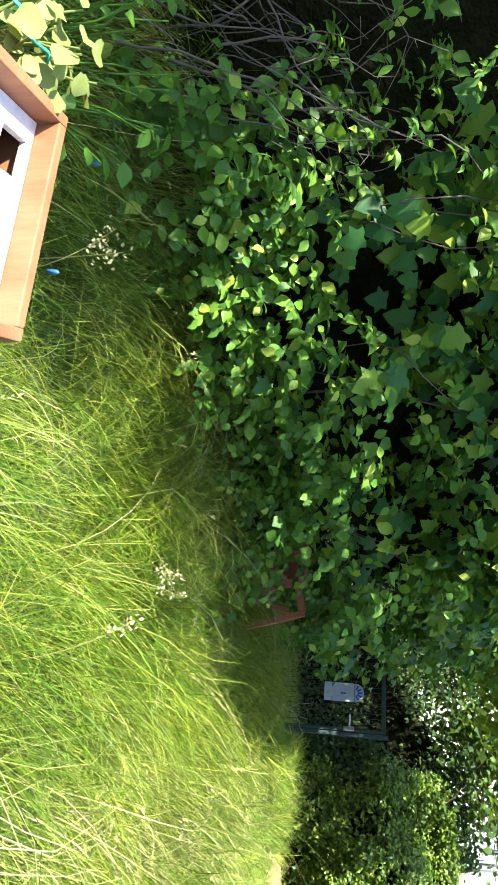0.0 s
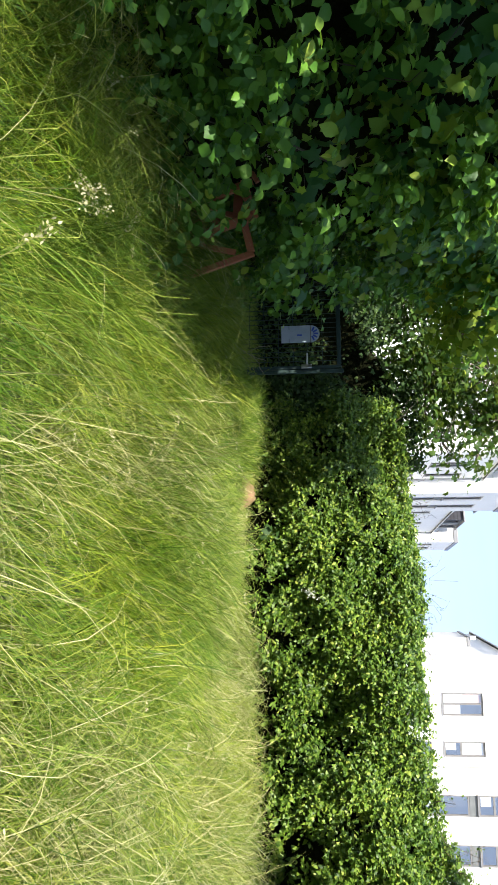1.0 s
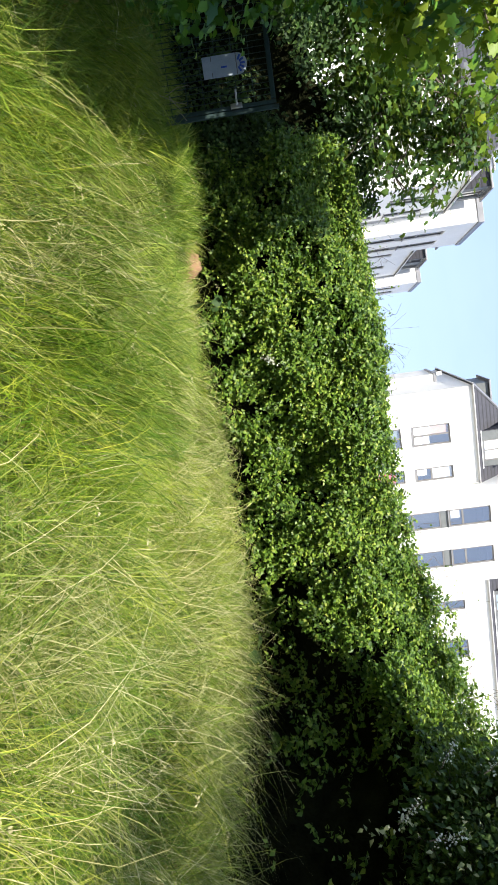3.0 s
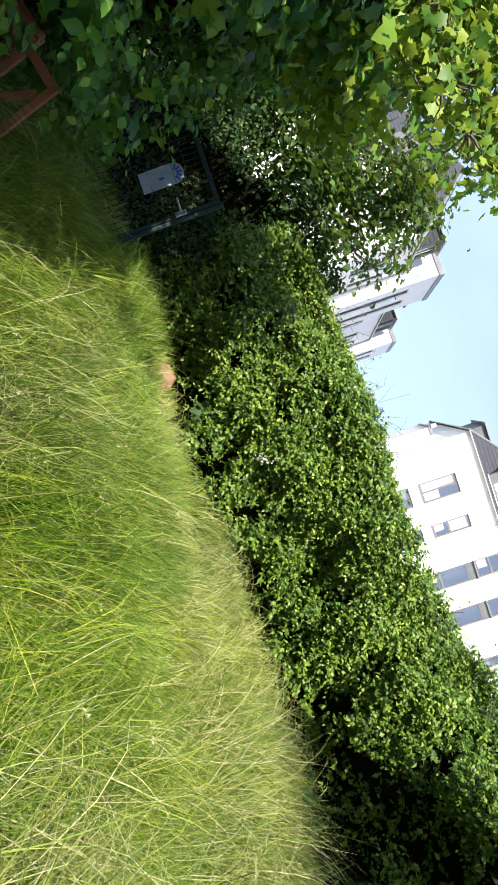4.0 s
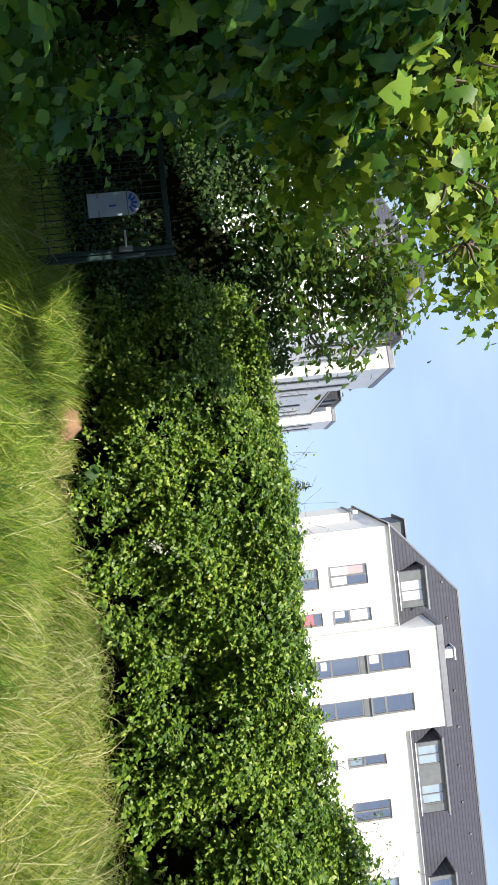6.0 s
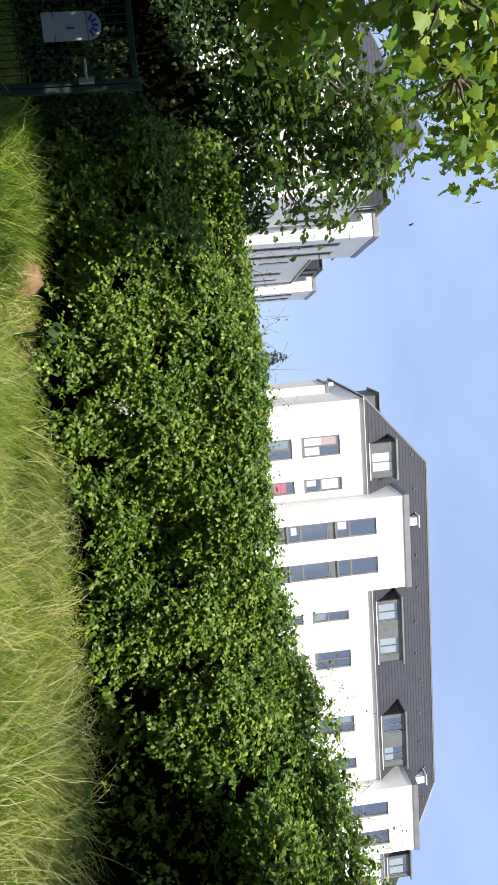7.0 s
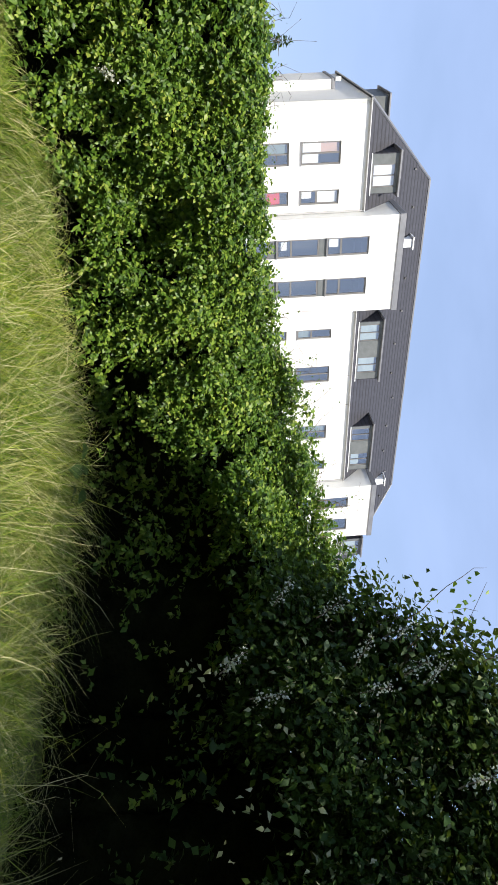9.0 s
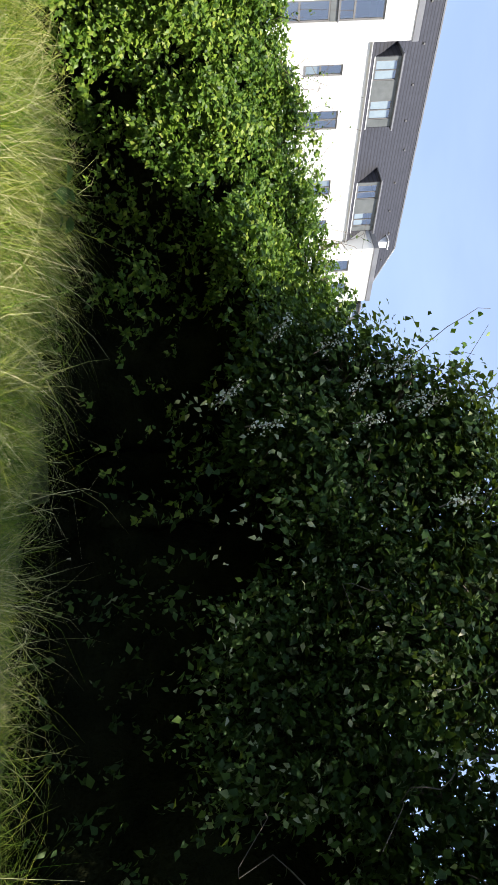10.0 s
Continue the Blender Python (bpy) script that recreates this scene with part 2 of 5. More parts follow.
def roof_tiles(name):
    """Dark slate in level courses."""
    m, nt, b, _ = node_mat(name)
    tc = nt.nodes.new("ShaderNodeTexCoord")
    w = nt.nodes.new("ShaderNodeTexWave")
    w.wave_type, w.bands_direction, w.wave_profile = "BANDS", "Z", "SAW"
    w.inputs["Scale"].default_value, w.inputs["Distortion"].default_value = 1.0, 0.05
    nt.links.new(tc.outputs["Object"], w.inputs["Vector"])
    col = ramp(nt, noise_out(nt, 3, 4), [(0.3, (0.026, 0.026, 0.034)), (0.7, (0.042, 0.042, 0.053))])
    nt.links.new(mixed(nt, col, ramp(nt, w.outputs["Fac"], [(0.0, (0.12, 0.12, 0.12)), (0.42, (1, 1, 1))]), 1.0, "MULTIPLY"), b.inputs["Base Color"])
    b.inputs["Roughness"].default_value = 0.6
    bumped(nt, b, w.outputs["Fac"], 0.8, 0.04)
    return m


M_SLATE = roof_tiles("slate_roof")


# ---- mesh helpers ----
def np_mesh(name, verts, faces, material, smooth=True):
    """verts (n, 3); faces (m, k), all with k corners."""
    me = bpy.data.meshes.new(name)
    faces = np.asarray(faces, dtype=np.int32)
    n, k = faces.shape
    me.vertices.add(len(verts))
    me.vertices.foreach_set("co", np.asarray(verts, dtype=np.float32).ravel())
    me.loops.add(n * k)
    me.loops.foreach_set("vertex_index", faces.ravel())
    me.polygons.add(n)
    me.polygons.foreach_set("loop_start", np.arange(0, n * k, k, dtype=np.int32))
    if smooth:
        me.polygons.foreach_set("use_smooth", np.ones(n, dtype=bool))
    me.update(calc_edges=True)
    me.materials.append(material)
    return me


def part(name, me, parent=None, label="", material=None):
    """Links a mesh or a bmesh as one mesh object under a thing or a part."""
    if isinstance(me, bmesh.types.BMesh):
        data = bpy.data.meshes.new(name)
        bmesh.ops.recalc_face_normals(me, faces=me.faces)
        me.to_mesh(data)
        me.free()
        data.materials.append(material)
        me = data
    ob = new(name, me)
    ob.parent = parent
    return tagged(ob, label) if label else ob


def thing(name, label, category, at=(0, 0, 0), kind="", group=""):
    ob = new(name)
    ob.location = at
    return tagged(ob, label, category, group, kind)


def box(bm, lo, hi, bevel=0.0, m=None):
    r = bmesh.ops.create_cube(bm, size=1.0)
    lo, hi = Vector(lo), Vector(hi)
    for v in r["verts"]:
        v.co = Vector(((v.co.x + 0.5) * (hi.x - lo.x) + lo.x, (v.co.y + 0.5) * (hi.y - lo.y) + lo.y, (v.co.z + 0.5) * (hi.z - lo.z) + lo.z))
    if bevel:
        es = list({e for v in r["verts"] for e in v.link_edges})
        vs = bmesh.ops.bevel(bm, geom=es, offset=bevel, segments=2, affect="EDGES", profile=0.5)["verts"]
    else:
        vs = r["verts"]
    if m is not None:
        bmesh.ops.transform(bm, matrix=m, verts=[v for v in vs if v.is_valid])
    return bm


def box_part(name, lo, hi, material, parent, bevel=0.0, label=""):
    return part(name, box(bmesh.new(), lo, hi, bevel), parent, label, material)


def beam(name, a, b, width, depth, material, parent, side=(0, 1, 0), bevel=0.004, label=""):
    """A squared timber from a to b; depth runs along side."""
    a, b = Vector(a), Vector(b)
    z = (b - a).normalized()
    y = Vector(side) - z * z.dot(Vector(side))
    y.normalize()
    x = y.cross(z)
    m = Matrix((x, y, z)).transposed().to_4x4()
    m.translation = a
    bm = bmesh.new()
    box(bm, (-width / 2, -depth / 2, 0), (width / 2, depth / 2, (b - a).length), bevel, m)
    return part(name, bm, parent, label, material)


def tube(points, radii, sides=6):
    """A bent tapered stem as verts and quads."""
    pts = np.asarray(points, float)
    vs, fs = [], []
    n = len(pts)
    for i, p in enumerate(pts):
        d = pts[min(i + 1, n - 1)] - pts[max(i - 1, 0)]
        d /= np.linalg.norm(d) + 1e-9
        u = np.cross(d, (0.31, 0.9, 0.27))
        u /= np.linalg.norm(u) + 1e-9
        w = np.cross(d, u)
        for k in range(sides):
            a = 2 * math.pi * k / sides
            vs.append(p + radii[i] * (math.cos(a) * u + math.sin(a) * w))
    for i in range(n - 1):
        for k in range(sides):
            k2 = (k + 1) % sides
            fs.append((i * sides + k, i * sides + k2, (i + 1) * sides + k2, (i + 1) * sides + k))
    return np.array(vs), np.array(fs)


def joined(pieces):
    vs, fs, at = [], [], 0
    for v, f in pieces:
        vs.append(v)
        fs.append(np.asarray(f) + at)
        at += len(v)
    return np.concatenate(vs), np.concatenate(fs)


def stem(rng, a, b, r0, r1, wander=0.08, n=7):
    """A crooked stem from a to b."""
    a, b = np.asarray(a, float), np.asarray(b, float)
    t = np.linspace(0, 1, n)[:, None]
    bow = sum(rng.normal(0, 1, 3) / (w + 1) * np.sin(w * 3.1416 * t + rng.uniform(0, 1)) for w in (1, 2, 3, 5))
    off = bow * wander * np.linalg.norm(b - a) * t
    return tube(a + (b - a) * t + off, np.linspace(r0, r1, n))


# ---- leaves ----
def ovate(width=0.34, curl=0.10, fold=0.07, blunt=0.48):
    v = [(0, 0, 0), (0, 0.5, 0), (0, 1, -curl), (-width * 0.8, 0.28, fold), (-width, 0.55, fold), (-width * blunt, 0.80, 0.02), (width * 0.8, 0.28, fold), (width, 0.55, fold), (width * blunt, 0.80, 0.02)]
    f = [(0, 3, 1), (3, 4, 1), (1, 4, 5), (1, 5, 2), (0, 1, 6), (6, 1, 7), (1, 8, 7), (1, 2, 8)]
    return np.array(v, float), np.array(f)


def small_leaf(width=0.33, curl=0.15, fold=0.08):
    """A plain folded leaf for the masses of small foliage."""
    v = [(0, 0, 0), (-width, 0.42, fold), (0, 0.45, 0), (width, 0.42, fold), (0, 1, -curl)]
    return np.array(v, float), np.array([(0, 1, 2), (1, 4, 2), (0, 2, 3), (2, 4, 3)])


def lobed():
    """A five-lobed leaf as a fan round its middle."""
    rim = [(0.0, 0.06), (0.15, 0.0), (0.40, 0.02), (0.33, 0.23), (0.56, 0.48), (0.31, 0.53), (0.23, 0.74), (0.0, 1.0)]
    rim = rim + [(-x, y) for x, y in rim[-2:0:-1]]
    v = [(0, 0.36, 0.03)] + [(x, y, 0.12 * abs(x) - 0.30 * (x * x + (y - 0.4) ** 2)) for x, y in rim]
    n = len(rim)
    f = [(0, 1 + i, 1 + (i + 1) % n) for i in range(n)]
    return np.array(v, float), np.array(f)


def unit(a):
    return a / (np.linalg.norm(a, axis=-1, keepdims=True) + 1e-9)


def leaves(points, normals, tips, sizes, template):
    """One leaf of the template at each point: its plane's normal, the way of its tip, its length."""
    tv, tf = template
    n = unit(normals)
    d = unit(tips - n * (tips * n).sum(-1, keepdims=True))
    r = np.cross(d, n)
    v = points[:, None] + sizes[:, None, None] * (tv[None, :, :1] * r[:, None] + tv[None, :, 1:2] * d[:, None] + tv[None, :, 2:] * n[:, None])
    f = tf[None] + (np.arange(len(points)) * len(tv))[:, None, None]
    return v.reshape(-1, 3), f.reshape(-1, tf.shape[1])


WAVES = np.random.RandomState(5).normal(0, 1, (3, 12, 4))


def lumps(p, scale=1.0, octave=0):
    """Smooth wavering field of about -1 to 1."""
    w = WAVES[octave]
    return np.sin(p @ (w[:, :3].T * scale) + w[:, 3] * 6).sum(-1) / 4.0


def along(path, s):
    """Points and outward (right-hand) normals at fractions s of a plan polyline."""
    path = np.asarray(path, float)
    seg = np.linalg.norm(np.diff(path, axis=0), axis=1)
    acc = np.r_[0, np.cumsum(seg)] / seg.sum()
    x, y = np.interp(s, acc, path[:, 0]), np.interp(s, acc, path[:, 1])
    e = 0.01
    dx, dy = np.interp(s + e, acc, path[:, 0]) - np.interp(s - e, acc, path[:, 0]), np.interp(s + e, acc, path[:, 1]) - np.interp(s - e, acc, path[:, 1])
    return np.stack([x, y], -1), unit(np.stack([dy, -dx], -1))


def rise(x, y):
    """The height of the meadow."""
    return 0.05 * np.clip(y, -4, 7.5) + 0.025 * np.sin(1.3 * x + 0.7 * y) + 0.02 * np.sin(2.1 * y - 0.8 * x)


# ---- ground ----
def build_ground():
    fine_x, fine_y = np.arange(-6, 7.01, 0.2), np.arange(-5, 9.01, 0.2)
    far = np.array([2, 5, 10, 20, 40, 80, 200, 600, 2000.0])
    xs, ys = np.r_[-6 - far[::-1], fine_x, 7 + far], np.r_[-5 - far[::-1], fine_y, 9 + far]
    gx, gy = np.meshgrid(xs, ys)
    near = np.clip(1 - np.maximum(np.abs(gx), np.abs(gy - 2)) / 60, 0, 1)
    z = rise(gx, gy) * near
    v = np.stack([gx, gy, z], -1).reshape(-1, 3)
    w, h = len(xs), len(ys)
    i = (np.arange(h - 1)[:, None] * w + np.arange(w - 1)[None]).ravel()
    f = np.stack([i, i + 1, i + w + 1, i + w], -1)
    return tagged(new("ground", np_mesh("ground", v, f, M_GROUND)), "meadow ground of dark soil and thatch under long grass", "ground", kind="structure")


build_ground()

HEDGE = [(-1.5, 6.5), (-0.7, 6.45), (-0.1, 6.25), (0.5, 5.9), (1.2, 5.7), (2.0, 5.5), (2.7, 5.25), (3.2, 4.8), (3.5, 4.25), (3.65, 3.5), (3.8, 2.8), (4.2, 2.0)]
SHRUB = [(-3.4, -2.2), (-2.75, -1.2), (-2.35, -0.4), (-2.0, 0.4), (-1.72, 1.2), (-1.62, 2.0), (-1.75, 2.9), (-2.05, 3.7), (-2.5, 4.6), (-2.7, 5.6)]
ARBOUR = [(3.75, 2.9), (3.6, 2.4), (3.75, 1.6), (4.0, 0.8), (4.1, -0.2), (3.9, -1.4)]


def build_core(name, path, z0, z1, back, parent, outward=None, seed=0, coat=None):
    """Near-black uneven slab behind the leaves that paints the shade inside a hedge."""
    ns, nz = 60, 22
    s, t = np.linspace(0, 1, ns), np.linspace(0, 1, nz)
    p, n = along(path, s)
    S, Tt = np.meshgrid(np.arange(ns), t, indexing="ij")
    top = z1(s) if callable(z1) else np.full(ns, z1)
    z = z0 + (top[:, None] - z0) * Tt
    out = outward(z) if outward else 0 * z
    base = np.stack([p[:, 0][:, None] + n[:, 0][:, None] * (out - back), p[:, 1][:, None] + n[:, 1][:, None] * (out - back), z], -1)
    wob = lumps(base * 3.1 + seed, 1.0) * 0.10 + lumps(base * 9 + seed, 1.0, 1) * 0.05
    front = base + np.stack([n[:, 0][:, None] * wob, n[:, 1][:, None] * wob, 0 * wob], -1)
    rear = base - 0.5 * np.stack([np.broadcast_to(n[:, 0][:, None], z.shape), np.broadcast_to(n[:, 1][:, None], z.shape), 0 * z], -1)
    v = np.concatenate([front.reshape(-1, 3), rear.reshape(-1, 3)])
    i = (np.arange(ns - 1)[:, None] * nz + np.arange(nz - 1)[None]).ravel()
    off = ns * nz
    f = [np.stack([i, i + nz, i + nz + 1, i + 1], -1), np.stack([i + off, i + off + 1, i + off + nz + 1, i + off + nz], -1)]
    c = np.arange(ns - 1) * nz + nz - 1
    f.append(np.stack([c, c + nz, c + nz + off, c + off], -1))
    r = np.arange(nz - 1)
    f.append(np.stack([r, r + 1, r + 1 + off, r + off], -1))
    r = r + (ns - 1) * nz
    f.append(np.stack([r, r + off, r + 1 + off, r + 1], -1))
    if coat:
        # the leaves of its far side and top
        rng = np.random.RandomState(int(seed) + 900)
        k = 1900
        i, j = rng.randint(0, ns, k), rng.randint(0, nz, k)
        on_top = rng.uniform(0, 1, k) < 0.2
        j = np.where(on_top, nz - 1, j)
        share = np.where(on_top, rng.uniform(0.3, 1, k), 1.0)[:, None]
        at = front[i, j] * (1 - share) + rear[i, j] * share + rng.normal(0, 0.05, (k, 3))
        away = np.stack([-n[i, 0], -n[i, 1], np.where(on_top, 0.6, 0.2)], -1) + rng.normal(0, 0.4, (k, 3))
        lv, lf = leaves(*sprigs(rng, at - (0, 0, 0.05), away, rng.uniform(0.12, 0.3, k), 8, (0.06, 0.11)), small_leaf())
        part("rear_foliage", np_mesh(name + "_rear", lv, lf, coat), parent).matrix_parent_inverse = Matrix.Translation(-parent.location)
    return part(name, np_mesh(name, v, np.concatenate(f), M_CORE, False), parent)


def sprigs(rng, base, axis, length, per, size, sun_side=(0.1, -0.4, 0.8), loose=0.6, droop=0.25, width=0.5):
    """Leafy shoots: leaves set alternately along a short drooping axis."""
    k = len(base)
    axis = unit(axis)
    side = unit(np.cross(axis, rng.normal(0, 1, (k, 3))))
    t = np.linspace(0.1, 1.0, per)[None, :, None]
    pts = base[:, None] + axis[:, None] * (length[:, None, None] * t) + np.array((0, 0, -1.0)) * (droop * length[:, None, None] * t**2)
    turn = np.where(np.arange(per) % 2, 1.0, -1.0)[None, :, None]
    tips = axis[:, None] * 0.55 + side[:, None] * turn * width * 1.6 + np.array((0, 0, -0.3)) + rng.normal(0, 0.35, (k, per, 3))
    nrm = np.array(sun_side) + axis[:, None] * 0.35 + rng.normal(0, loose, (k, per, 3))
    sz = rng.uniform(size[0], size[1], (k, per)) * (1.1 - 0.45 * t[..., 0])
    return pts.reshape(-1, 3), nrm.reshape(-1, 3), tips.reshape(-1, 3), sz.ravel()


def hedge_top(s):
    return 2.25 + 0.05 * np.sin(9 * s) + 0.33 * np.clip((s - 0.47) / 0.17, 0, 1) - 0.45 * np.clip((s - 0.79) / 0.15, 0, 1)


def hedge_face(s, z):
    """How far the leafy face stands out: a rounded shoulder above, a hollow below the far end."""
    u = np.clip((z - 0.4) / (hedge_top(s) - 0.4), 0, 1)
    shoulder = 0.30 + 0.65 * np.clip((s - 0.48) / 0.15, 0, 1)
    under = np.interp(s, [0.48, 0.62, 0.70, 0.80], [0.3, 1.0, 1.7, 1.9])
    return 0.12 * np.sin(u * 3.0) - shoulder * np.clip((u - 0.58) / 0.42, 0, 1) ** 1.7 - 0.45 * np.clip((under - z) / 0.35, 0, 1) * np.clip((s - 0.48) / 0.1, 0, 1)


def build_hedge():
    rng = np.random.RandomState(11)
    hedge = thing("hedge", "tall unclipped green hedge along the meadow edge", "hedge", (0.8, 5.8, 0.3))
    inv = Matrix.Translation((-0.8, -5.8, -0.3))
    n = 21000
    s = rng.uniform(0, 1, n)
    t = rng.uniform(0, 1, n) ** 0.85
    p, nn = along(HEDGE, s)
    top = hedge_top(s)
    z0 = rise(p[:, 0], p[:, 1]) + 0.15
    z = z0 + (top - z0) * t
    q = np.stack([p[:, 0], p[:, 1], z], -1)
    relief = 0.15 * lumps(q * 2.4) + 0.14 * lumps(q * 6.5, 1.0, 1)
    deep = rng.exponential(0.06, n)
    pos = q + np.stack([nn[:, 0], nn[:, 1], 0 * z], -1) * (hedge_face(s, z) + relief - deep - 0.06)[:, None]
    gap = lumps(q * 5.5, 1.0, 2) + 0.7 * lumps(q * 12.0, 1.0, 1) + rng.normal(0, 0.5, n)
    keep = (gap > -0.62 - 0.5 * np.clip((t - 0.55) / 0.3, 0, 1) + 0.5 * np.clip((0.5 - t) / 0.5, 0, 1) * (s < 0.3)) & ((t > 0.13) | (rng.uniform(0, 1, n) < 0.3))
    keep &= ~((s > 0.62) & (z < np.interp(s, [0.62, 0.7, 0.8], [0.9, 1.55, 1.8])) & (rng.uniform(0, 1, n) < 0.75))
    keep &= ~((s > 0.79) & (z < 1.95) & (rng.uniform(0, 1, n) < 0.85))
    up = 0.25 + 1.0 * np.clip((t - 0.6) / 0.4, 0, 1)
    axis = np.stack([nn[:, 0], nn[:, 1], up], -1) + rng.normal(0, 0.55, (n, 3))
    a = sprigs(rng, pos[keep], axis[keep], rng.uniform(0.08, 0.18, int(keep.sum())), 7, (0.036, 0.076))
    # the top, behind the rounded shoulder
    m = 1700
    s2 = rng.uniform(0, 0.97, m)
    p2, n2 = along(HEDGE, s2)
    back = rng.uniform(0.2, 1.3, m)
    z2 = hedge_top(s2) - 0.06 + 0.05 * lumps(np.stack([p2[:, 0], p2[:, 1], back], -1) * 4) + rng.normal(0, 0.03, m)
    pos2 = np.stack([p2[:, 0] - n2[:, 0] * back, p2[:, 1] - n2[:, 1] * back, z2], -1)
    b = sprigs(rng, pos2, rng.normal(0, 0.6, (m, 3)) + (0, -0.2, 0.9), rng.uniform(0.06, 0.14, m), 8, (0.034, 0.064))
    # a bushy tuft where two bushes of the hedge meet
    tuft = np.array((-0.44, 6.26, 1.65)) + rng.normal(0, 1, (60, 3)) * (0.11, 0.05, 0.11)
    c = sprigs(rng, tuft, rng.normal(0, 0.5, (60, 3)) + (0.1, -0.8, 0.4), rng.uniform(0.08, 0.16, 60), 7, (0.036, 0.07))
    v, f = leaves(*(np.concatenate(x) for x in zip(a, b, c)), small_leaf(0.33, 0.18, 0.08))
    part("foliage", np_mesh("hedge_foliage", v, f, M_HEDGE), hedge).matrix_parent_inverse = inv
    sc = np.linspace(0, 1, 60)[:, None]
    build_core("shade_slab", HEDGE, 0.1, lambda s: hedge_top(s) - 0.10, 0.36 + 0.5 * np.clip((sc - 0.80) / 0.08, 0, 1), hedge, lambda z: hedge_face(np.broadcast_to(sc, z.shape), z), 0, M_HEDGE).matrix_parent_inverse = inv
    # curling whips that stand out of the top
    pieces, lp = [], []
    for i in range(85):
        si = rng.uniform(0.02, 0.86)
        c, na = along(HEDGE, np.array([si]))
        base = np.r_[c[0] - na[0] * rng.uniform(0.2, 0.6), hedge_top(np.array([si]))[0] - 0.1]
        end = base + np.r_[rng.normal(0, 0.16, 2), rng.uniform(0.12, 0.42)]
        pieces.append(stem(rng, base, end, 0.0032, 0.0012, 0.5, 7))
        for j in range(5):
            lp.append(base + (end - base) * rng.uniform(0.2, 1) + rng.normal(0, 0.02, 3))
    v, f = joined(pieces)
    tagged(part("whip_shoot", np_mesh("whips", v, f, M_BARK), hedge), kind="stuff").matrix_parent_inverse = inv
    lp = np.array(lp)
    v, f = leaves(lp, rng.normal(0, 1, lp.shape), rng.normal(0, 1, lp.shape), rng.uniform(0.015, 0.035, len(lp)), ovate(0.33))
    part("shoot_leaves", np_mesh("shoot_leaves", v, f, M_HEDGE), hedge).matrix_parent_inverse = inv


build_hedge()


def shrub_lean(z):
    return np.clip(z - 1.5, 0, 1.4) * 0.55


def build_shrub():
    rng = np.random.RandomState(21)
    shrub = thing("hazel_shrub", "broad leafy shrub with bright green oval leaves beside the grass", "shrub", (-2.4, 2.0, 0.1))
    inv = Matrix.Translation((2.4, -2.0, -0.1))

    def spread(n, z0, z1, depth, s0=0.0):
        s = rng.uniform(s0, 1, n)
        p, nn = along(SHRUB, s)
        z = rng.uniform(z0, z1, n)
        q = np.stack([p[:, 0], p[:, 1], z], -1)
        over = 0.18 * np.exp(-((p[:, 1] - 2.8) / 0.5) ** 2) * (z > 0.95)
        out = 0.28 * lumps(q * 1.5) + 0.12 * lumps(q * 4.5, 1.0, 1) + shrub_lean(z) + over - rng.exponential(depth, n)
        pos = q + np.stack([nn[:, 0], nn[:, 1], 0 * z], -1) * out[:, None]
        chair = (pos[:, 1] > 1.5) & (pos[:, 1] < 3.9) & (pos[:, 2] < 0.87 + 0.15 * np.clip(3.05 - pos[:, 1], 0, 2)) & (pos[:, 0] > np.maximum(-0.52 - 0.55 * pos[:, 1], -2.3))
        keep = ~(chair & (rng.uniform(0, 1, n) < 0.97)) & ~((pos[:, 0] > -1.45) & (pos[:, 1] > 1.9) & (z < 1.6)) & ~((s < 0.5) & (z > 2.2)) & ~((pos[:, 1] > 3.3) & (pos[:, 0] > -1.85)) & ~((s > 0.5) & (z > 2.5)) & ((s > 0.22) | (rng.uniform(0, 1, n) < 0.14))
        return s, z, pos, np.stack([nn[:, 0], nn[:, 1], 0 * z], -1), keep

    s, z, pos, nn, keep = spread(8200, 0.15, 3.4, 0.17)
    keep &= lumps(pos * 3.0, 1.0, 2) + rng.normal(0, 0.4, len(z)) > -0.35
    keep &= ~((s < 0.44) & (z > 1.1) & (rng.uniform(0, 1, len(z)) < 0.45))
    keep &= ~((s > 0.52) & (z > 1.0) & (rng.uniform(0, 1, len(z)) < 0.72))
    k = int(keep.sum())
    axis = nn[keep] + rng.normal(0, 0.6, (k, 3)) + (0, 0, 0.25)
    v, f = leaves(*sprigs(rng, pos[keep], axis, rng.uniform(0.10, 0.24, k), 7, (0.055, 0.10), loose=0.5, width=0.6), ovate(0.34, 0.16, 0.07, 0.56))
    part("foliage", np_mesh("shrub_foliage", v, f, M_SHRUB), shrub).matrix_parent_inverse = inv
    s, z, pos, nn, keep = spread(12500, 0.45, 3.4, 0.24, 0.27)
    keep &= lumps(pos * 2.6 + 3.0, 1.0, 1) + 0.9 * (z - 1.35) + 0.5 * np.clip((s - 0.5) / 0.1, 0, 1) + 0.9 * (s < 0.4) + rng.normal(0, 0.3, len(z)) > 0.25 + 0.9 * (lumps(pos * 5.0, 1.0, 2) < -0.1)
    k = int(keep.sum())
    n3 = nn[keep] + (0.25, -0.35, 0.35) + rng.normal(0, 0.4, (k, 3))
    v, f = leaves(pos[keep], n3, np.stack([rng.normal(0, 0.4, k), rng.normal(0, 0.4, k), rng.normal(-1.0, 0.3, k)], -1), 0.055 + 0.10 * rng.uniform(0, 1, k) ** 2.2, lobed())
    part("lobed_foliage", np_mesh("shrub_lobed_foliage", v, f, M_MAPLE), shrub, "broad lobed maple leaves").matrix_parent_inverse = inv
    # leafy branch ends that lean out over the grass
    tips = []
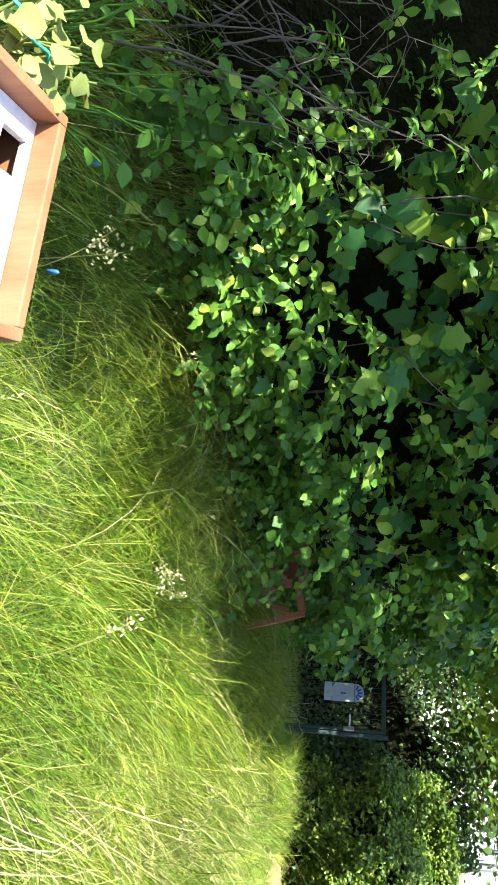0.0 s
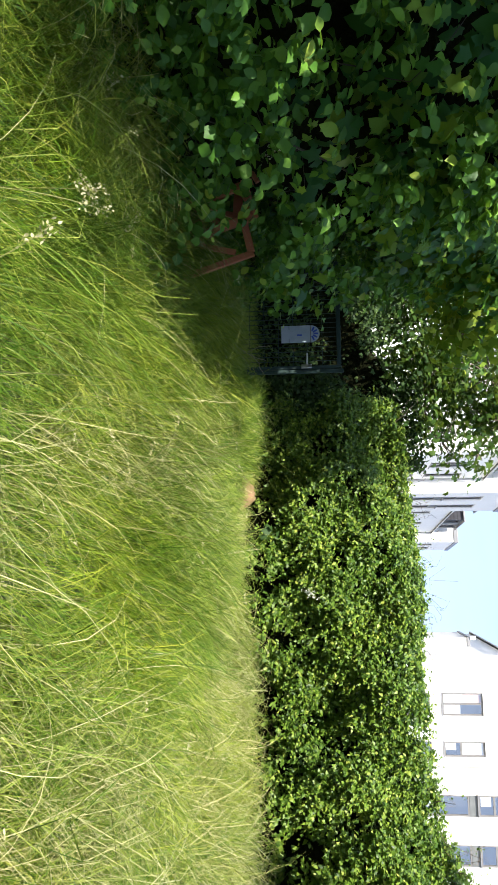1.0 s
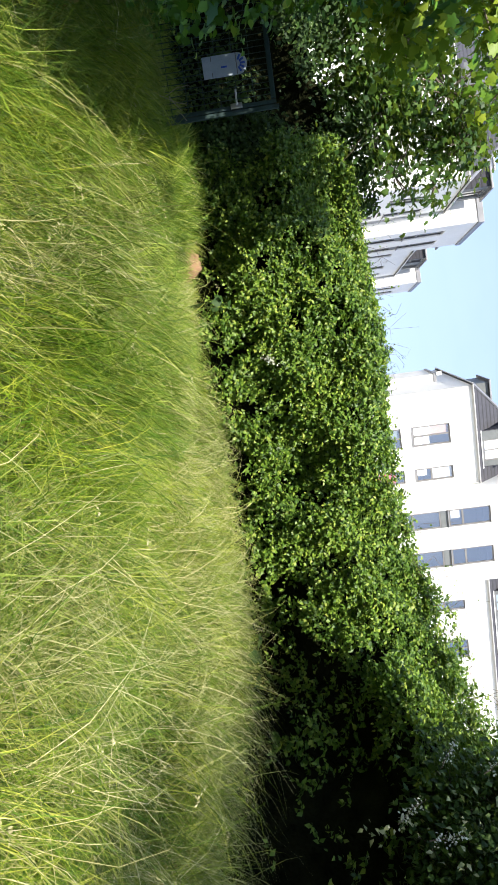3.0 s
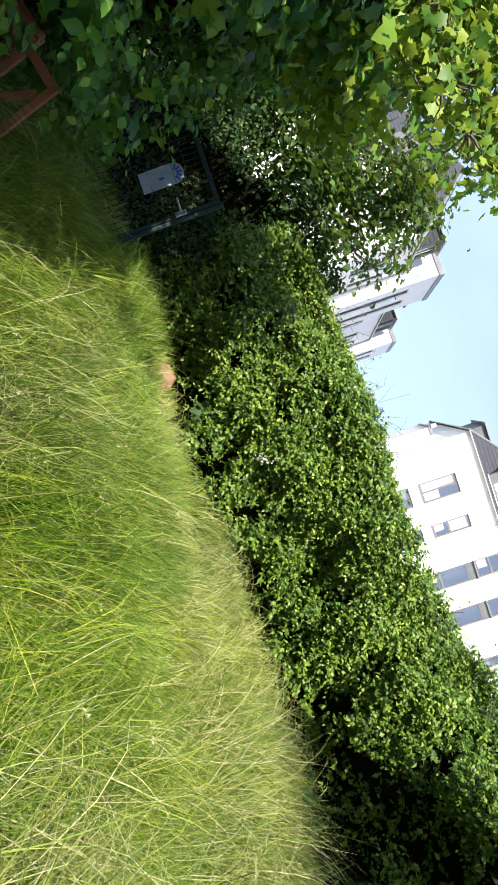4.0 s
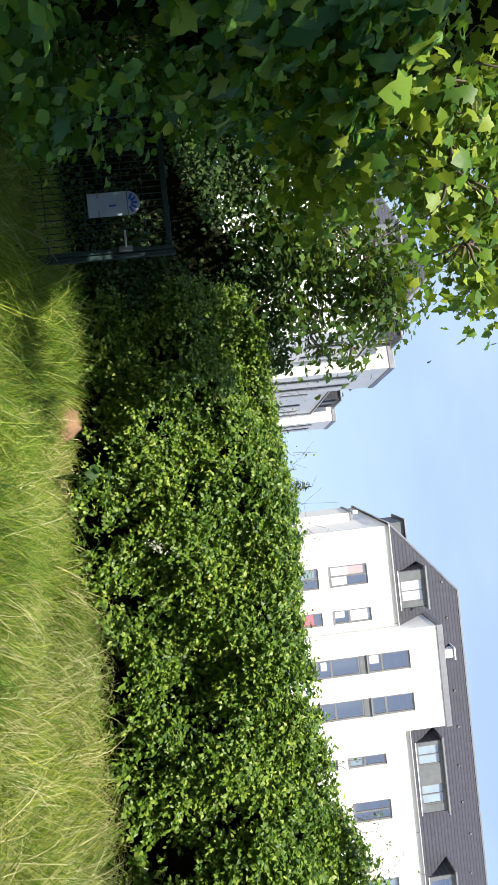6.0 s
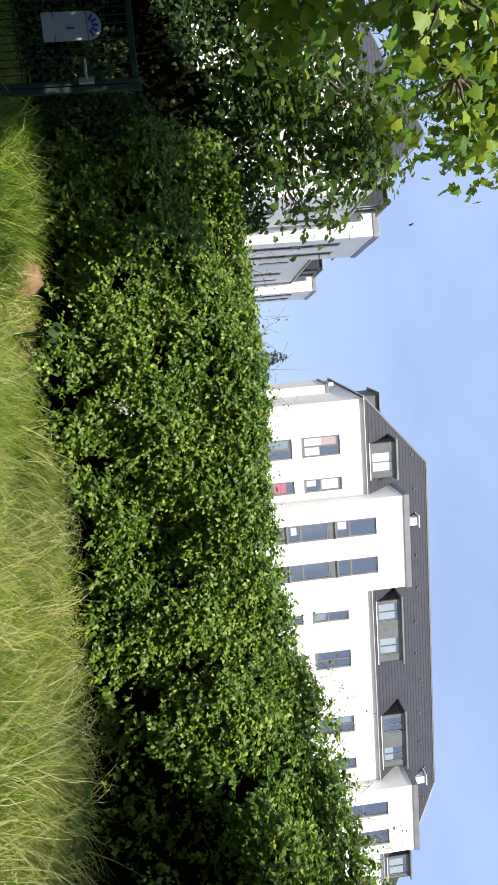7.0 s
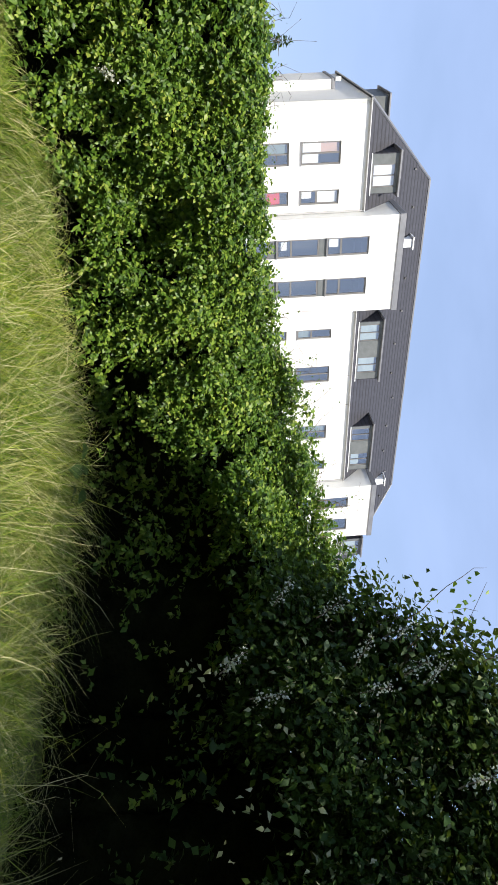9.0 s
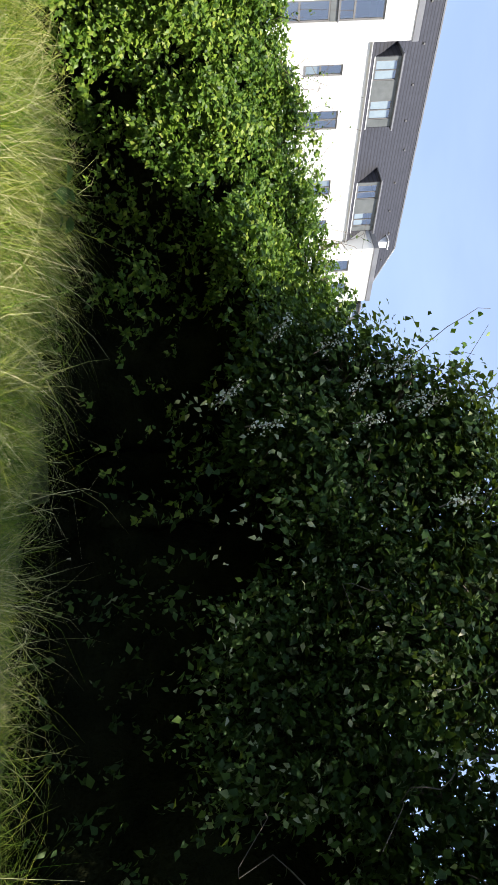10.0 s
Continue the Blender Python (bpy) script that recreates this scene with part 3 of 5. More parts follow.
    for c, r, m in (((-1.66, 2.3, 0.40), (0.13, 0.12, 0.10), 16), ((-1.72, 1.95, 0.62), (0.12, 0.16, 0.17), 34), ((-1.55, 1.25, 0.95), (0.16, 0.2, 0.2), 40), ((-1.52, 3.15, 0.93), (0.10, 0.30, 0.05), 30), ((-1.60, 2.7, 1.05), (0.12, 0.3, 0.1), 40)):
        tips.append(np.asarray(c) + rng.normal(0, 0.6, (m, 3)) * r)
    tips = np.concatenate(tips)
    k = len(tips)
    v, f = leaves(tips, rng.normal(0, 0.4, (k, 3)) + (0.35, -0.6, 0.45), np.stack([rng.normal(0, 0.4, k), rng.normal(0, 0.4, k), rng.normal(-1.0, 0.3, k)], -1), rng.uniform(0.05, 0.085, k), ovate(0.5, 0.12, 0.06, 0.5))
    part("broad_foliage", np_mesh("shrub_overhang", v, f, M_SHRUB), shrub, "rounded leaves leaning over the grass").matrix_parent_inverse = inv
    # large shaded maple leaves hanging in tiers, and narrow-leaved shoots in the thinner end
    tips = []
    for c, r, m in (((-2.35, -0.18, 1.38), (0.12, 0.16, 0.14), 16), ((-2.3, 0.1, 1.3), (0.12, 0.16, 0.12), 16), ((-2.3, 0.25, 1.55), (0.12, 0.2, 0.14), 18), ((-2.3, -0.1, 1.1), (0.1, 0.14, 0.1), 9), ((-2.2, 0.55, 1.5), (0.12, 0.2, 0.14), 16), ((-2.5, -0.3, 1.6), (0.14, 0.2, 0.1), 10)):
        tips.append(np.asarray(c) + rng.normal(0, 0.9, (m, 3)) * r)
    tips = np.concatenate(tips)
    k = len(tips)
    v, f = leaves(tips, rng.normal(0, 0.25, (k, 3)) + (0.8, -0.4, 0.25), np.stack([rng.normal(0, 0.25, k), rng.normal(0, 0.25, k), rng.normal(-1.0, 0.2, k)], -1), rng.uniform(0.085, 0.15, k), lobed())
    part("lobed_foliage", np_mesh("shrub_large_leaves", v, f, M_MAPLE), shrub, "large shaded maple leaves").matrix_parent_inverse = inv
    k = 46
    ends = np.stack([rng.uniform(-2.6, -2.15, k), rng.uniform(-0.85, -0.1, k), rng.uniform(0.85, 1.65, k)], -1)
    v, f = leaves(*sprigs(rng, ends, rng.normal(0, 0.5, (k, 3)) + (0.5, -0.3, 0.4), rng.uniform(0.06, 0.14, k), 7, (0.05, 0.085), loose=0.4, width=0.4), ovate(0.22, 0.18, 0.08, 0.5))
    part("narrow_foliage", np_mesh("shrub_narrow_leaves", v, f, M_SHRUB), shrub, "narrow leaves in small rosettes").matrix_parent_inverse = inv
    build_core("shade_slab", SHRUB, -0.1, lambda s: 3.2 - 0.5 * np.clip((s - 0.7) / 0.1, 0, 1) - 1.3 * np.clip((0.28 - s) / 0.05, 0, 1), 0.6, shrub, shrub_lean, 3.0, M_SHRUB).matrix_parent_inverse = inv
    pieces = []
    for i in range(34):
        si = rng.uniform(0, 1)
        if 0.50 < si < 0.82:
            continue
        a, na = along(SHRUB, np.array([si]))
        base = np.r_[a[0] - na[0] * rng.uniform(0.4, 0.8), 0.0]
        end = np.r_[a[0] + na[0] * rng.uniform(-0.4, 0.2) + rng.normal(0, 0.3, 2), rng.uniform(1.2, 3.2)]
        pieces.append(stem(rng, base, end, rng.uniform(0.004, 0.010), 0.0015, 0.22, 14))
    for i in range(85):
        a = np.array([rng.uniform(-3.0, -2.1), rng.uniform(-1.6, -0.6), rng.uniform(0.1, 0.8)])
        b = a + np.array([rng.uniform(-0.1, 0.4), rng.uniform(-0.2, 0.5), rng.uniform(0.3, 1.1)])
        pieces.append(stem(rng, a, b, rng.uniform(0.002, 0.007), 0.0011, 0.22, 11))
    v, f = joined(pieces)
    tagged(part("stem", np_mesh("shrub_stems", v, f, M_TWIG), shrub), kind="stuff").matrix_parent_inverse = inv


build_shrub()


def build_tree(name, label, base, forks, crowns, material, template, sizes, count, seed, category="tree", hang=-0.9, shell=0.55, face=(0, 0, 0.9), loose=0.5, gaps=-0.6):
    """A trunk, limbs to the crown's clumps, and leaves in uneven clumps round the twig ends."""
    rng = np.random.RandomState(seed)
    tree = thing(name, label, category, base)
    inv = Matrix.Translation(-Vector(base))
    base = np.asarray(base, float)
    fork = np.asarray(forks, float)
    v, f = stem(rng, base - (0, 0, 0.1), fork, 0.11, 0.07, 0.06, 8)
    part("trunk", np_mesh(name + "_trunk", v, f, M_BARK), tree).matrix_parent_inverse = inv
    limbs, twigs, pts, outs = [], [], [], []
    for c, r, *thick in crowns:
        c, r = np.asarray(c, float), np.asarray(r, float)
        limbs.append(stem(rng, fork, fork + (c - fork) * 0.88, 0.035, 0.005, 0.12, 8))
        m = max(10, int(count * (thick[0] if thick else 1) * (r[0] * r[1] * r[2]) ** 0.66))
        d = unit(rng.normal(0, 1, (m, 3)))
        rad = (shell + (1 - shell) * rng.uniform(0, 1, m)) * (1 + 0.18 * lumps(d * 3 + seed))
        ends = c + d * rad[:, None] * r
        ends, d = (a[lumps(ends * 2.6 + seed, 1.0, 1) + 0.5 * lumps(ends * 6.0, 1.0, 2) > gaps] for a in (ends, d))
        m = len(ends)
        if not m:
            continue
        for e in ends[:: max(1, m // 26)]:
            twigs.append(stem(rng, c + (e - c) * 0.15, e, 0.010, 0.003, 0.15, 6))
        per = 14
        cl = ends[:, None] + rng.normal(0, 0.13, (m, per, 3)) * (1, 1, 0.7)
        pts.append(cl.reshape(-1, 3))
        outs.append(np.repeat(d, per, 0))
    for v, f in limbs:
        part("limb", np_mesh(name + "_limb", v, f, M_BARK), tree).matrix_parent_inverse = inv
    v, f = joined(twigs)
    tagged(part("twig", np_mesh(name + "_twigs", v, f, M_BARK), tree), kind="stuff").matrix_parent_inverse = inv
    pts, outs = np.concatenate(pts), np.concatenate(outs)
    k = len(pts)
    normal = outs * 0.5 + face + rng.normal(0, loose, (k, 3))
    tip = np.stack([rng.normal(0, 0.7, k), rng.normal(0, 0.7, k), rng.normal(hang, 0.4, k)], -1)
    v, f = leaves(pts, normal, tip, rng.uniform(*sizes, k), template)
    part("crown", np_mesh(name + "_crown", v, f, material), tree).matrix_parent_inverse = inv
    return tree


# The first row of clumps is out of view, added overhead to cast shade.
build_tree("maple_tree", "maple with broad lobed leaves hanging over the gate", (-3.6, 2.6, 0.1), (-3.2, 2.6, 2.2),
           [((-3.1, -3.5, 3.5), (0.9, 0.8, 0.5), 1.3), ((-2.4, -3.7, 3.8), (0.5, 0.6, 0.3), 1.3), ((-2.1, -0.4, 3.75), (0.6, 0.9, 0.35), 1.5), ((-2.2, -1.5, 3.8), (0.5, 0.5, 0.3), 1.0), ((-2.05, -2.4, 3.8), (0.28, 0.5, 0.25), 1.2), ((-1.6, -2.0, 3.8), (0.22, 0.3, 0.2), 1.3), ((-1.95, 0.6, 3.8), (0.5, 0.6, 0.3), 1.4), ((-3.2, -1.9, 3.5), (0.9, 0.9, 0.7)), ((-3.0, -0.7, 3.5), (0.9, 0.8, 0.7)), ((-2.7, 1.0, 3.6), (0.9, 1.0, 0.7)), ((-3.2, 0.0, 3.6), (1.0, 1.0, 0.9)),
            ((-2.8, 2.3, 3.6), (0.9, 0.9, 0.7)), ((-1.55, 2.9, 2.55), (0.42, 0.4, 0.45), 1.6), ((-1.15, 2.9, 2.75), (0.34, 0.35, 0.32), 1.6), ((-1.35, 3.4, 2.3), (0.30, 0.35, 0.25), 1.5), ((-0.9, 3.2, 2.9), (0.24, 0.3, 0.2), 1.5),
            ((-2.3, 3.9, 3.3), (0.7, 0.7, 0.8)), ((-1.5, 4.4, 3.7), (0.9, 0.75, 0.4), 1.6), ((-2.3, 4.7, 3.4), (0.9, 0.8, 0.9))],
           M_MAPLE_LIT, lobed(), (0.048, 0.09), 270, 31, face=(0.1, -0.5, 0.4), loose=0.8, gaps=-1.05)
build_tree("back_tree", "dark leafy tree behind the garden gate", (-2.6, 8.4, 0.3), (-2.4, 8.3, 2.0),
           [((-2.8, 7.8, 3.2), (1.2, 0.9, 1.2)), ((-1.9, 7.3, 3.5), (0.8, 0.7, 0.9)), ((-3.6, 7.2, 2.4), (1.0, 0.9, 1.4)), ((-1.6, 7.3, 2.5), (0.7, 0.6, 0.6)), ((-1.25, 6.9, 3.5), (0.35, 0.4, 0.45)), ((-1.0, 6.9, 2.75), (0.35, 0.35, 0.3), 0.6), ((-0.78, 6.5, 3.1), (0.16, 0.2, 0.16), 0.5)],
           M_BACK, lobed(), (0.05, 0.09), 380, 41, gaps=-0.5)
# Clumps above z 4.5 are unseen, added to shade the hedge end and grass.
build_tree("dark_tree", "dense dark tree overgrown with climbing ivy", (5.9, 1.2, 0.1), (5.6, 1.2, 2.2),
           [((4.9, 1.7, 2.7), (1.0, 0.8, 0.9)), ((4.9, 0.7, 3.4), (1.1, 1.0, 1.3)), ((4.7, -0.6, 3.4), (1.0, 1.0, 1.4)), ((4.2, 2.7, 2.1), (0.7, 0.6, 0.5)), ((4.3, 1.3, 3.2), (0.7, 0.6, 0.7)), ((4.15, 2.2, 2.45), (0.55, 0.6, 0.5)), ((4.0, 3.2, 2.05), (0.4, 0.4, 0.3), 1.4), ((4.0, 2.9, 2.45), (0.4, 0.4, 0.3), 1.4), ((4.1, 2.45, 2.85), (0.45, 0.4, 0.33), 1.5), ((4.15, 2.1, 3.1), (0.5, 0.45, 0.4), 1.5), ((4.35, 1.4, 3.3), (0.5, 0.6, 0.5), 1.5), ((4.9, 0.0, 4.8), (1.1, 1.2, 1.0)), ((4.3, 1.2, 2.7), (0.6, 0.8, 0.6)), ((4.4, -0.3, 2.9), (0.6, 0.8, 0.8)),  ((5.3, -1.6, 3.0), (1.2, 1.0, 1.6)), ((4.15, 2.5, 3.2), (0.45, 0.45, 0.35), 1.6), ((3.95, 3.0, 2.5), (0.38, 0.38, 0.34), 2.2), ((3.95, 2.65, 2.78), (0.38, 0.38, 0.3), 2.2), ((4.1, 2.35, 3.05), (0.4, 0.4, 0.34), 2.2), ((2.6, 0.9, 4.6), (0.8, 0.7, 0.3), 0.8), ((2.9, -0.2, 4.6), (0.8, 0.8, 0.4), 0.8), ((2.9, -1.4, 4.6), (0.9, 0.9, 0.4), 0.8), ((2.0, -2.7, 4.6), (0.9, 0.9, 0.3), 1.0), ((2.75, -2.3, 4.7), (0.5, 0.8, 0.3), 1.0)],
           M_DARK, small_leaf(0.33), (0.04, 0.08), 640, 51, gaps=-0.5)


def build_arbour():
    rng = np.random.RandomState(61)
    arb = thing("ivy_thicket", "shaded dark thicket of ivy beyond the grass edge", "thicket", (4.0, 1.0, 0.1))
    inv = Matrix.Translation((-4.0, -1.0, -0.1))
    n = 6800
    s = rng.uniform(0, 1, n)
    p, nn = along(ARBOUR, s)
    z = rng.uniform(0.35, 2.7 + 0.7 * (s > 0.6), n)
    q = np.stack([p[:, 0], p[:, 1], z], -1)
    out = 0.22 * lumps(q * 2) - rng.exponential(0.35, n) - 0.55 * np.clip((1.5 - z) / 0.4, 0, 1) - 0.1
    pos = q + np.stack([nn[:, 0], nn[:, 1], 0 * z], -1) * out[:, None]
    keep = (lumps(pos * 1.7, 1.0, 2) + 0.6 * lumps(pos * 4.0, 1.0, 1) + rng.normal(0, 0.2, n) > 0.28) & ((z > 1.5 + 0.5 * (s < 0.35) + 0.3 * lumps(q * 2)) | (rng.uniform(0, 1, n) < 0.08))
    k = int(keep.sum())
    axis = np.stack([nn[:, 0], nn[:, 1], -0.4 + 0 * z], -1)[keep] + rng.normal(0, 0.6, (k, 3))
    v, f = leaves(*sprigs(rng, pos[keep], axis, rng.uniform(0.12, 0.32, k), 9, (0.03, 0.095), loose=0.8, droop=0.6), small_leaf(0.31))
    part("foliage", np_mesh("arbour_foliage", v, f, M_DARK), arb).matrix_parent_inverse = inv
    build_core("shade_slab", ARBOUR, 0.0, lambda s: 2.3 + 0.25 * np.clip((s - 0.05) / 0.2, 0, 1), 1.0, arb, None, 5.0, M_DARK).matrix_parent_inverse = inv
    # bare curling vines and leafy whips
    pieces, shoot = [], []
    for i in range(9):
        si = rng.uniform(0.15, 0.9)
        c, na = along(ARBOUR, np.array([si]))
        a = np.r_[c[0] + na[0] * rng.uniform(0.0, 0.2), rng.uniform(1.7, 3.0)]
        pieces.append(stem(rng, a, a + np.r_[rng.normal(0, 0.15, 2), rng.uniform(-0.5, -0.15)], 0.004, 0.002, 0.6, 9))
    for i in range(22):
        a = np.array([rng.uniform(3.5, 4.2), rng.uniform(1.2, 2.9), 0.0])
        a[2] = 3.45 - 0.45 * (a[1] - 1.2) / 1.7 + rng.uniform(-0.3, 0.1)
        b = a + rng.normal(0, 0.16, 3) + (-0.12, 0.08, 0.38)
        pieces.append(stem(rng, a, b, 0.004, 0.0015, 0.4, 8))
        shoot.append(a + (b - a) * rng.uniform(0.1, 1.0, (12, 1)) + rng.normal(0, 0.03, (12, 3)))
    shoot = np.concatenate(shoot)
    # pale leaves in little groups, painting flecks of sun on the thicket
    s = rng.uniform(0.05, 1, 150)
    p, nn = along(ARBOUR, s)
    z = rng.uniform(1.35, 3.0, 150)
    spot = np.stack([p[:, 0], p[:, 1], z], -1) + np.stack([nn[:, 0], nn[:, 1], 0 * z], -1) * (0.22 * lumps(np.stack([p[:, 0], p[:, 1], z], -1) * 2) - 0.02)[:, None]
    spot = (spot[:, None] + rng.normal(0, 0.035, (150, 3, 3))).reshape(-1, 3)
    v, f = leaves(spot, rng.normal(0, 0.6, spot.shape) + (-0.7, 0, 0.5), rng.normal(0, 1, spot.shape), rng.uniform(0.02, 0.06, len(spot)), small_leaf(0.3, 0.3))
    tagged(part("sunfleck_leaf", np_mesh("sunfleck_leaves", v, f, M_SUNFLECK), arb), kind="stuff").matrix_parent_inverse = inv
    v, f = leaves(shoot, rng.normal(0, 1, shoot.shape), rng.normal(0, 1, shoot.shape), rng.uniform(0.03, 0.06, len(shoot)), small_leaf(0.33))
    tagged(part("shoot_leaf", np_mesh("arbour_shoots", v, f, M_HEDGE), arb), kind="stuff").matrix_parent_inverse = inv
    v, f = joined(pieces)
    tagged(part("vine", np_mesh("arbour_vines", v, f, M_TWIG), arb), kind="stuff").matrix_parent_inverse = inv


build_arbour()


# ---- grass ----
BOX_CORNER, BOX_U, BOX_V, BOX_SKEW = np.array([-1.195, -1.167]), np.array([0.962, 0.274]), np.array([0.274, -0.962]), 0.379


def open_ground(x, y):
    """Where grass grows: in front of the hedges and not inside the raised box."""
    keep = np.ones(len(x), bool)
    for path, gap in ((HEDGE, 0.12), (SHRUB, 0.35), (ARBOUR, 0.25)):
        p, n = along(path, np.linspace(0, 1, 80))
        i = ((x[:, None] - p[None, :, 0]) ** 2 + (y[:, None] - p[None, :, 1]) ** 2).argmin(1)
        keep &= (x - p[i, 0]) * n[i, 0] + (y - p[i, 1]) * n[i, 1] > -gap
    dx, dy = x - BOX_CORNER[0], y - BOX_CORNER[1]
    u, v = dx * BOX_U[0] + dy * BOX_U[1], dx * BOX_V[0] + dy * BOX_V[1]
    u = u - BOX_SKEW * v
    keep &= ~((u > -0.05) & (u < 0.53) & (v > -0.05) & (v < 0.85))
    keep &= (x + 0.33) ** 2 + (y - 6.2) ** 2 > 0.015
    return keep


def build_grass(name, label, tufts, per, material, area, length, width, seed, bend, rows=5, mask=None, spread=0.05, fan=0.5, lower=None):
    rng = np.random.RandomState(seed)
    tx, ty = rng.uniform(area[0], area[1], tufts), rng.uniform(area[2], area[3], tufts)
    keep = open_ground(tx, ty)
    if mask is not None:
        keep &= mask(tx, ty, rng)
    tx, ty = tx[keep], ty[keep]
    nt_ = len(tx)
    p3 = np.stack([tx, ty, 0 * tx], -1)
    tang = 1.0 * lumps(p3 * 0.6) + 0.8 * lumps(p3 * 2.0, 1.0, 1) + rng.normal(0, 0.85, nt_) + 0.15
    tlen = 1 + 0.38 * lumps(p3 * 1.7, 1.0, 2) + rng.normal(0, 0.22, nt_)
    tbend = bend + 0.30 * lumps(p3 * 1.1, 1.0, 1) + rng.normal(0, 0.2, nt_)
    x = np.repeat(tx, per) + rng.normal(0, spread, nt_ * per)
    y = np.repeat(ty, per) + rng.normal(0, spread, nt_ * per)
    k = len(x)
    ang = np.repeat(tang, per) + rng.normal(0, fan, k)
    L = rng.uniform(*length, k) * np.clip(np.repeat(tlen, per), 0.5, 1.6)
    if lower is not None:
        L *= lower(x, y)
    B = np.clip(np.repeat(tbend, per) + rng.normal(0, 0.22, k), 0.15, 2.1)
    t = np.linspace(0, 1, rows)
    a = 0.10 + B[:, None] * t[None] ** 1.25
    ds = L[:, None] / (rows - 1)
    h = np.concatenate([np.zeros((k, 1)), np.cumsum(np.sin(a[:, 1:]) * ds, 1)], 1)
    up_ = np.concatenate([np.zeros((k, 1)), np.cumsum(np.cos(a[:, 1:]) * ds, 1)], 1)
    sway = rng.normal(0, 0.5, k)[:, None] * t[None] ** 2
    cx = x[:, None] + np.cos(ang[:, None] + sway) * h
    cy = y[:, None] + np.sin(ang[:, None] + sway) * h
    cz = rise(x, y)[:, None] + up_ - 0.01
    tw = rng.normal(0, 0.8, k)
    wx, wy, wz = -np.sin(ang + tw), np.cos(ang + tw), rng.normal(0, 0.3, k)
    w = (rng.uniform(*width, k) * (1 + 0.16 * np.clip(y, 0, 6)))[:, None] * (1 - t[None] ** 2 * 0.85) / 2
    off = np.stack([wx[:, None] * w, wy[:, None] * w, wz[:, None] * w], -1)
    c = np.stack([cx, cy, cz], -1)
    v = np.stack([c + off, c - off], 2).reshape(-1, 3)
    i = np.arange(rows - 1)
    f = np.stack([2 * i, 2 * i + 1, 2 * i + 3, 2 * i + 2], -1)
    f = (f[None] + (np.arange(k) * rows * 2)[:, None, None]).reshape(-1, 4)
    tagged(new(name, np_mesh(name, v, f, material)), label, "grass", kind="stuff")
    return c


def near_patch(x, y):
    """Shorter towards the hedge, and worn down round the heap of soil."""
    low = np.clip((y - 3.0) / 2.2, 0, 1)
    return (1 - 0.36 * low * low * (3 - 2 * low)) * (1 + 0.12 * np.clip((x - 1.6) / 0.8, 0, 1)) * (1 - 0.6 * np.exp(-((x + 1.45) ** 2 / 0.14 + (y - 2.2) ** 2 / 0.7))) * (1 - 0.35 * np.exp(-((x + 0.3) ** 2 / 0.16 + (y - 5.8) ** 2 / 0.3)))


def straw_share(x, y, rng):
    drift = lumps(np.stack([x, y, 0 * x], -1) * 1.6 + 4.0, 1.0, 1)
    return rng.uniform(0, 1, len(x)) < 0.06 + 0.42 * np.clip((x + 1.2) / 0.8, 0, 1) * np.clip(0.45 + drift, 0, 2) + 0.75 * np.clip((x + 0.25 * y - 0.7) / 1.8, 0, 1) * np.clip(0.75 + 0.9 * drift, 0.1, 1.5) + 0.55 * np.exp(-((x + 0.02 + 0.15 * y) / 0.24) ** 2) * (y < 3.3)


FIELD = (-3.0, 4.3, -2.6, 6.6)
build_grass("meadow_grass", "long uncut green grass lying over in tufts", 9000, 12, M_GRASS, FIELD, (0.26, 0.58), (0.0022, 0.0046), 71, 1.25, rows=4, spread=0.06, fan=0.8, lower=near_patch)
build_grass("fine_grass", "thin yellow-green grass filling the meadow", 3000, 8, M_GRASSLIGHT, FIELD, (0.36, 0.64), (0.0018, 0.0036), 73, 1.3, spread=0.07, fan=1.1, lower=near_patch)
build_grass("grass_tussock", "green tussocks of long grass fallen over in bundles", 620, 38, M_GRASSLIGHT, FIELD, (0.40, 0.70), (0.0024, 0.0048), 74, 1.55, rows=6, spread=0.085, fan=0.26, lower=near_patch)
build_grass("straw_tussock", "pale yellow bundles of dry grass fallen over in waves", 1000, 36, M_STRAW, FIELD, (0.42, 0.74), (0.0022, 0.0042), 75, 1.6, rows=6, spread=0.085, fan=0.24, mask=straw_share, lower=near_patch)
STALKS = build_grass("dry_grass", "pale straw-coloured stalks among the long grass", 5600, 8, M_STRAW, FIELD, (0.42, 0.76), (0.0018, 0.0034), 72, 1.4, rows=7, spread=0.05, fan=0.6, mask=straw_share, lower=near_patch)
CUT = STALKS[np.hypot(STALKS[:, 0, 0], STALKS[:, 0, 1] - 0.5) < 3.2][::34]


def build_seed_heads():
    """Small spikelets along the ends of some stalks."""
    rng = np.random.RandomState(77)
    tips, dirs = CUT[:, -1], unit(CUT[:, -1] - CUT[:, -2])
    m = 8
    t = np.linspace(0.0, 0.07, m)
    pts = tips[:, None] - dirs[:, None] * t[None, :, None] + rng.normal(0, 0.0035, (len(tips), m, 3))
    d = np.repeat(dirs, m, 0) + rng.normal(0, 0.35, (len(tips) * m, 3))
    v, f = leaves(pts.reshape(-1, 3), rng.normal(0, 1, d.shape), d, rng.uniform(0.010, 0.018, len(d)), ovate(0.22))
    tagged(new("grass_seed_head", np_mesh("seed_heads", v, f, M_SEED)), "small pale seed heads on grass stalks", "grass", kind="stuff")


build_seed_heads()


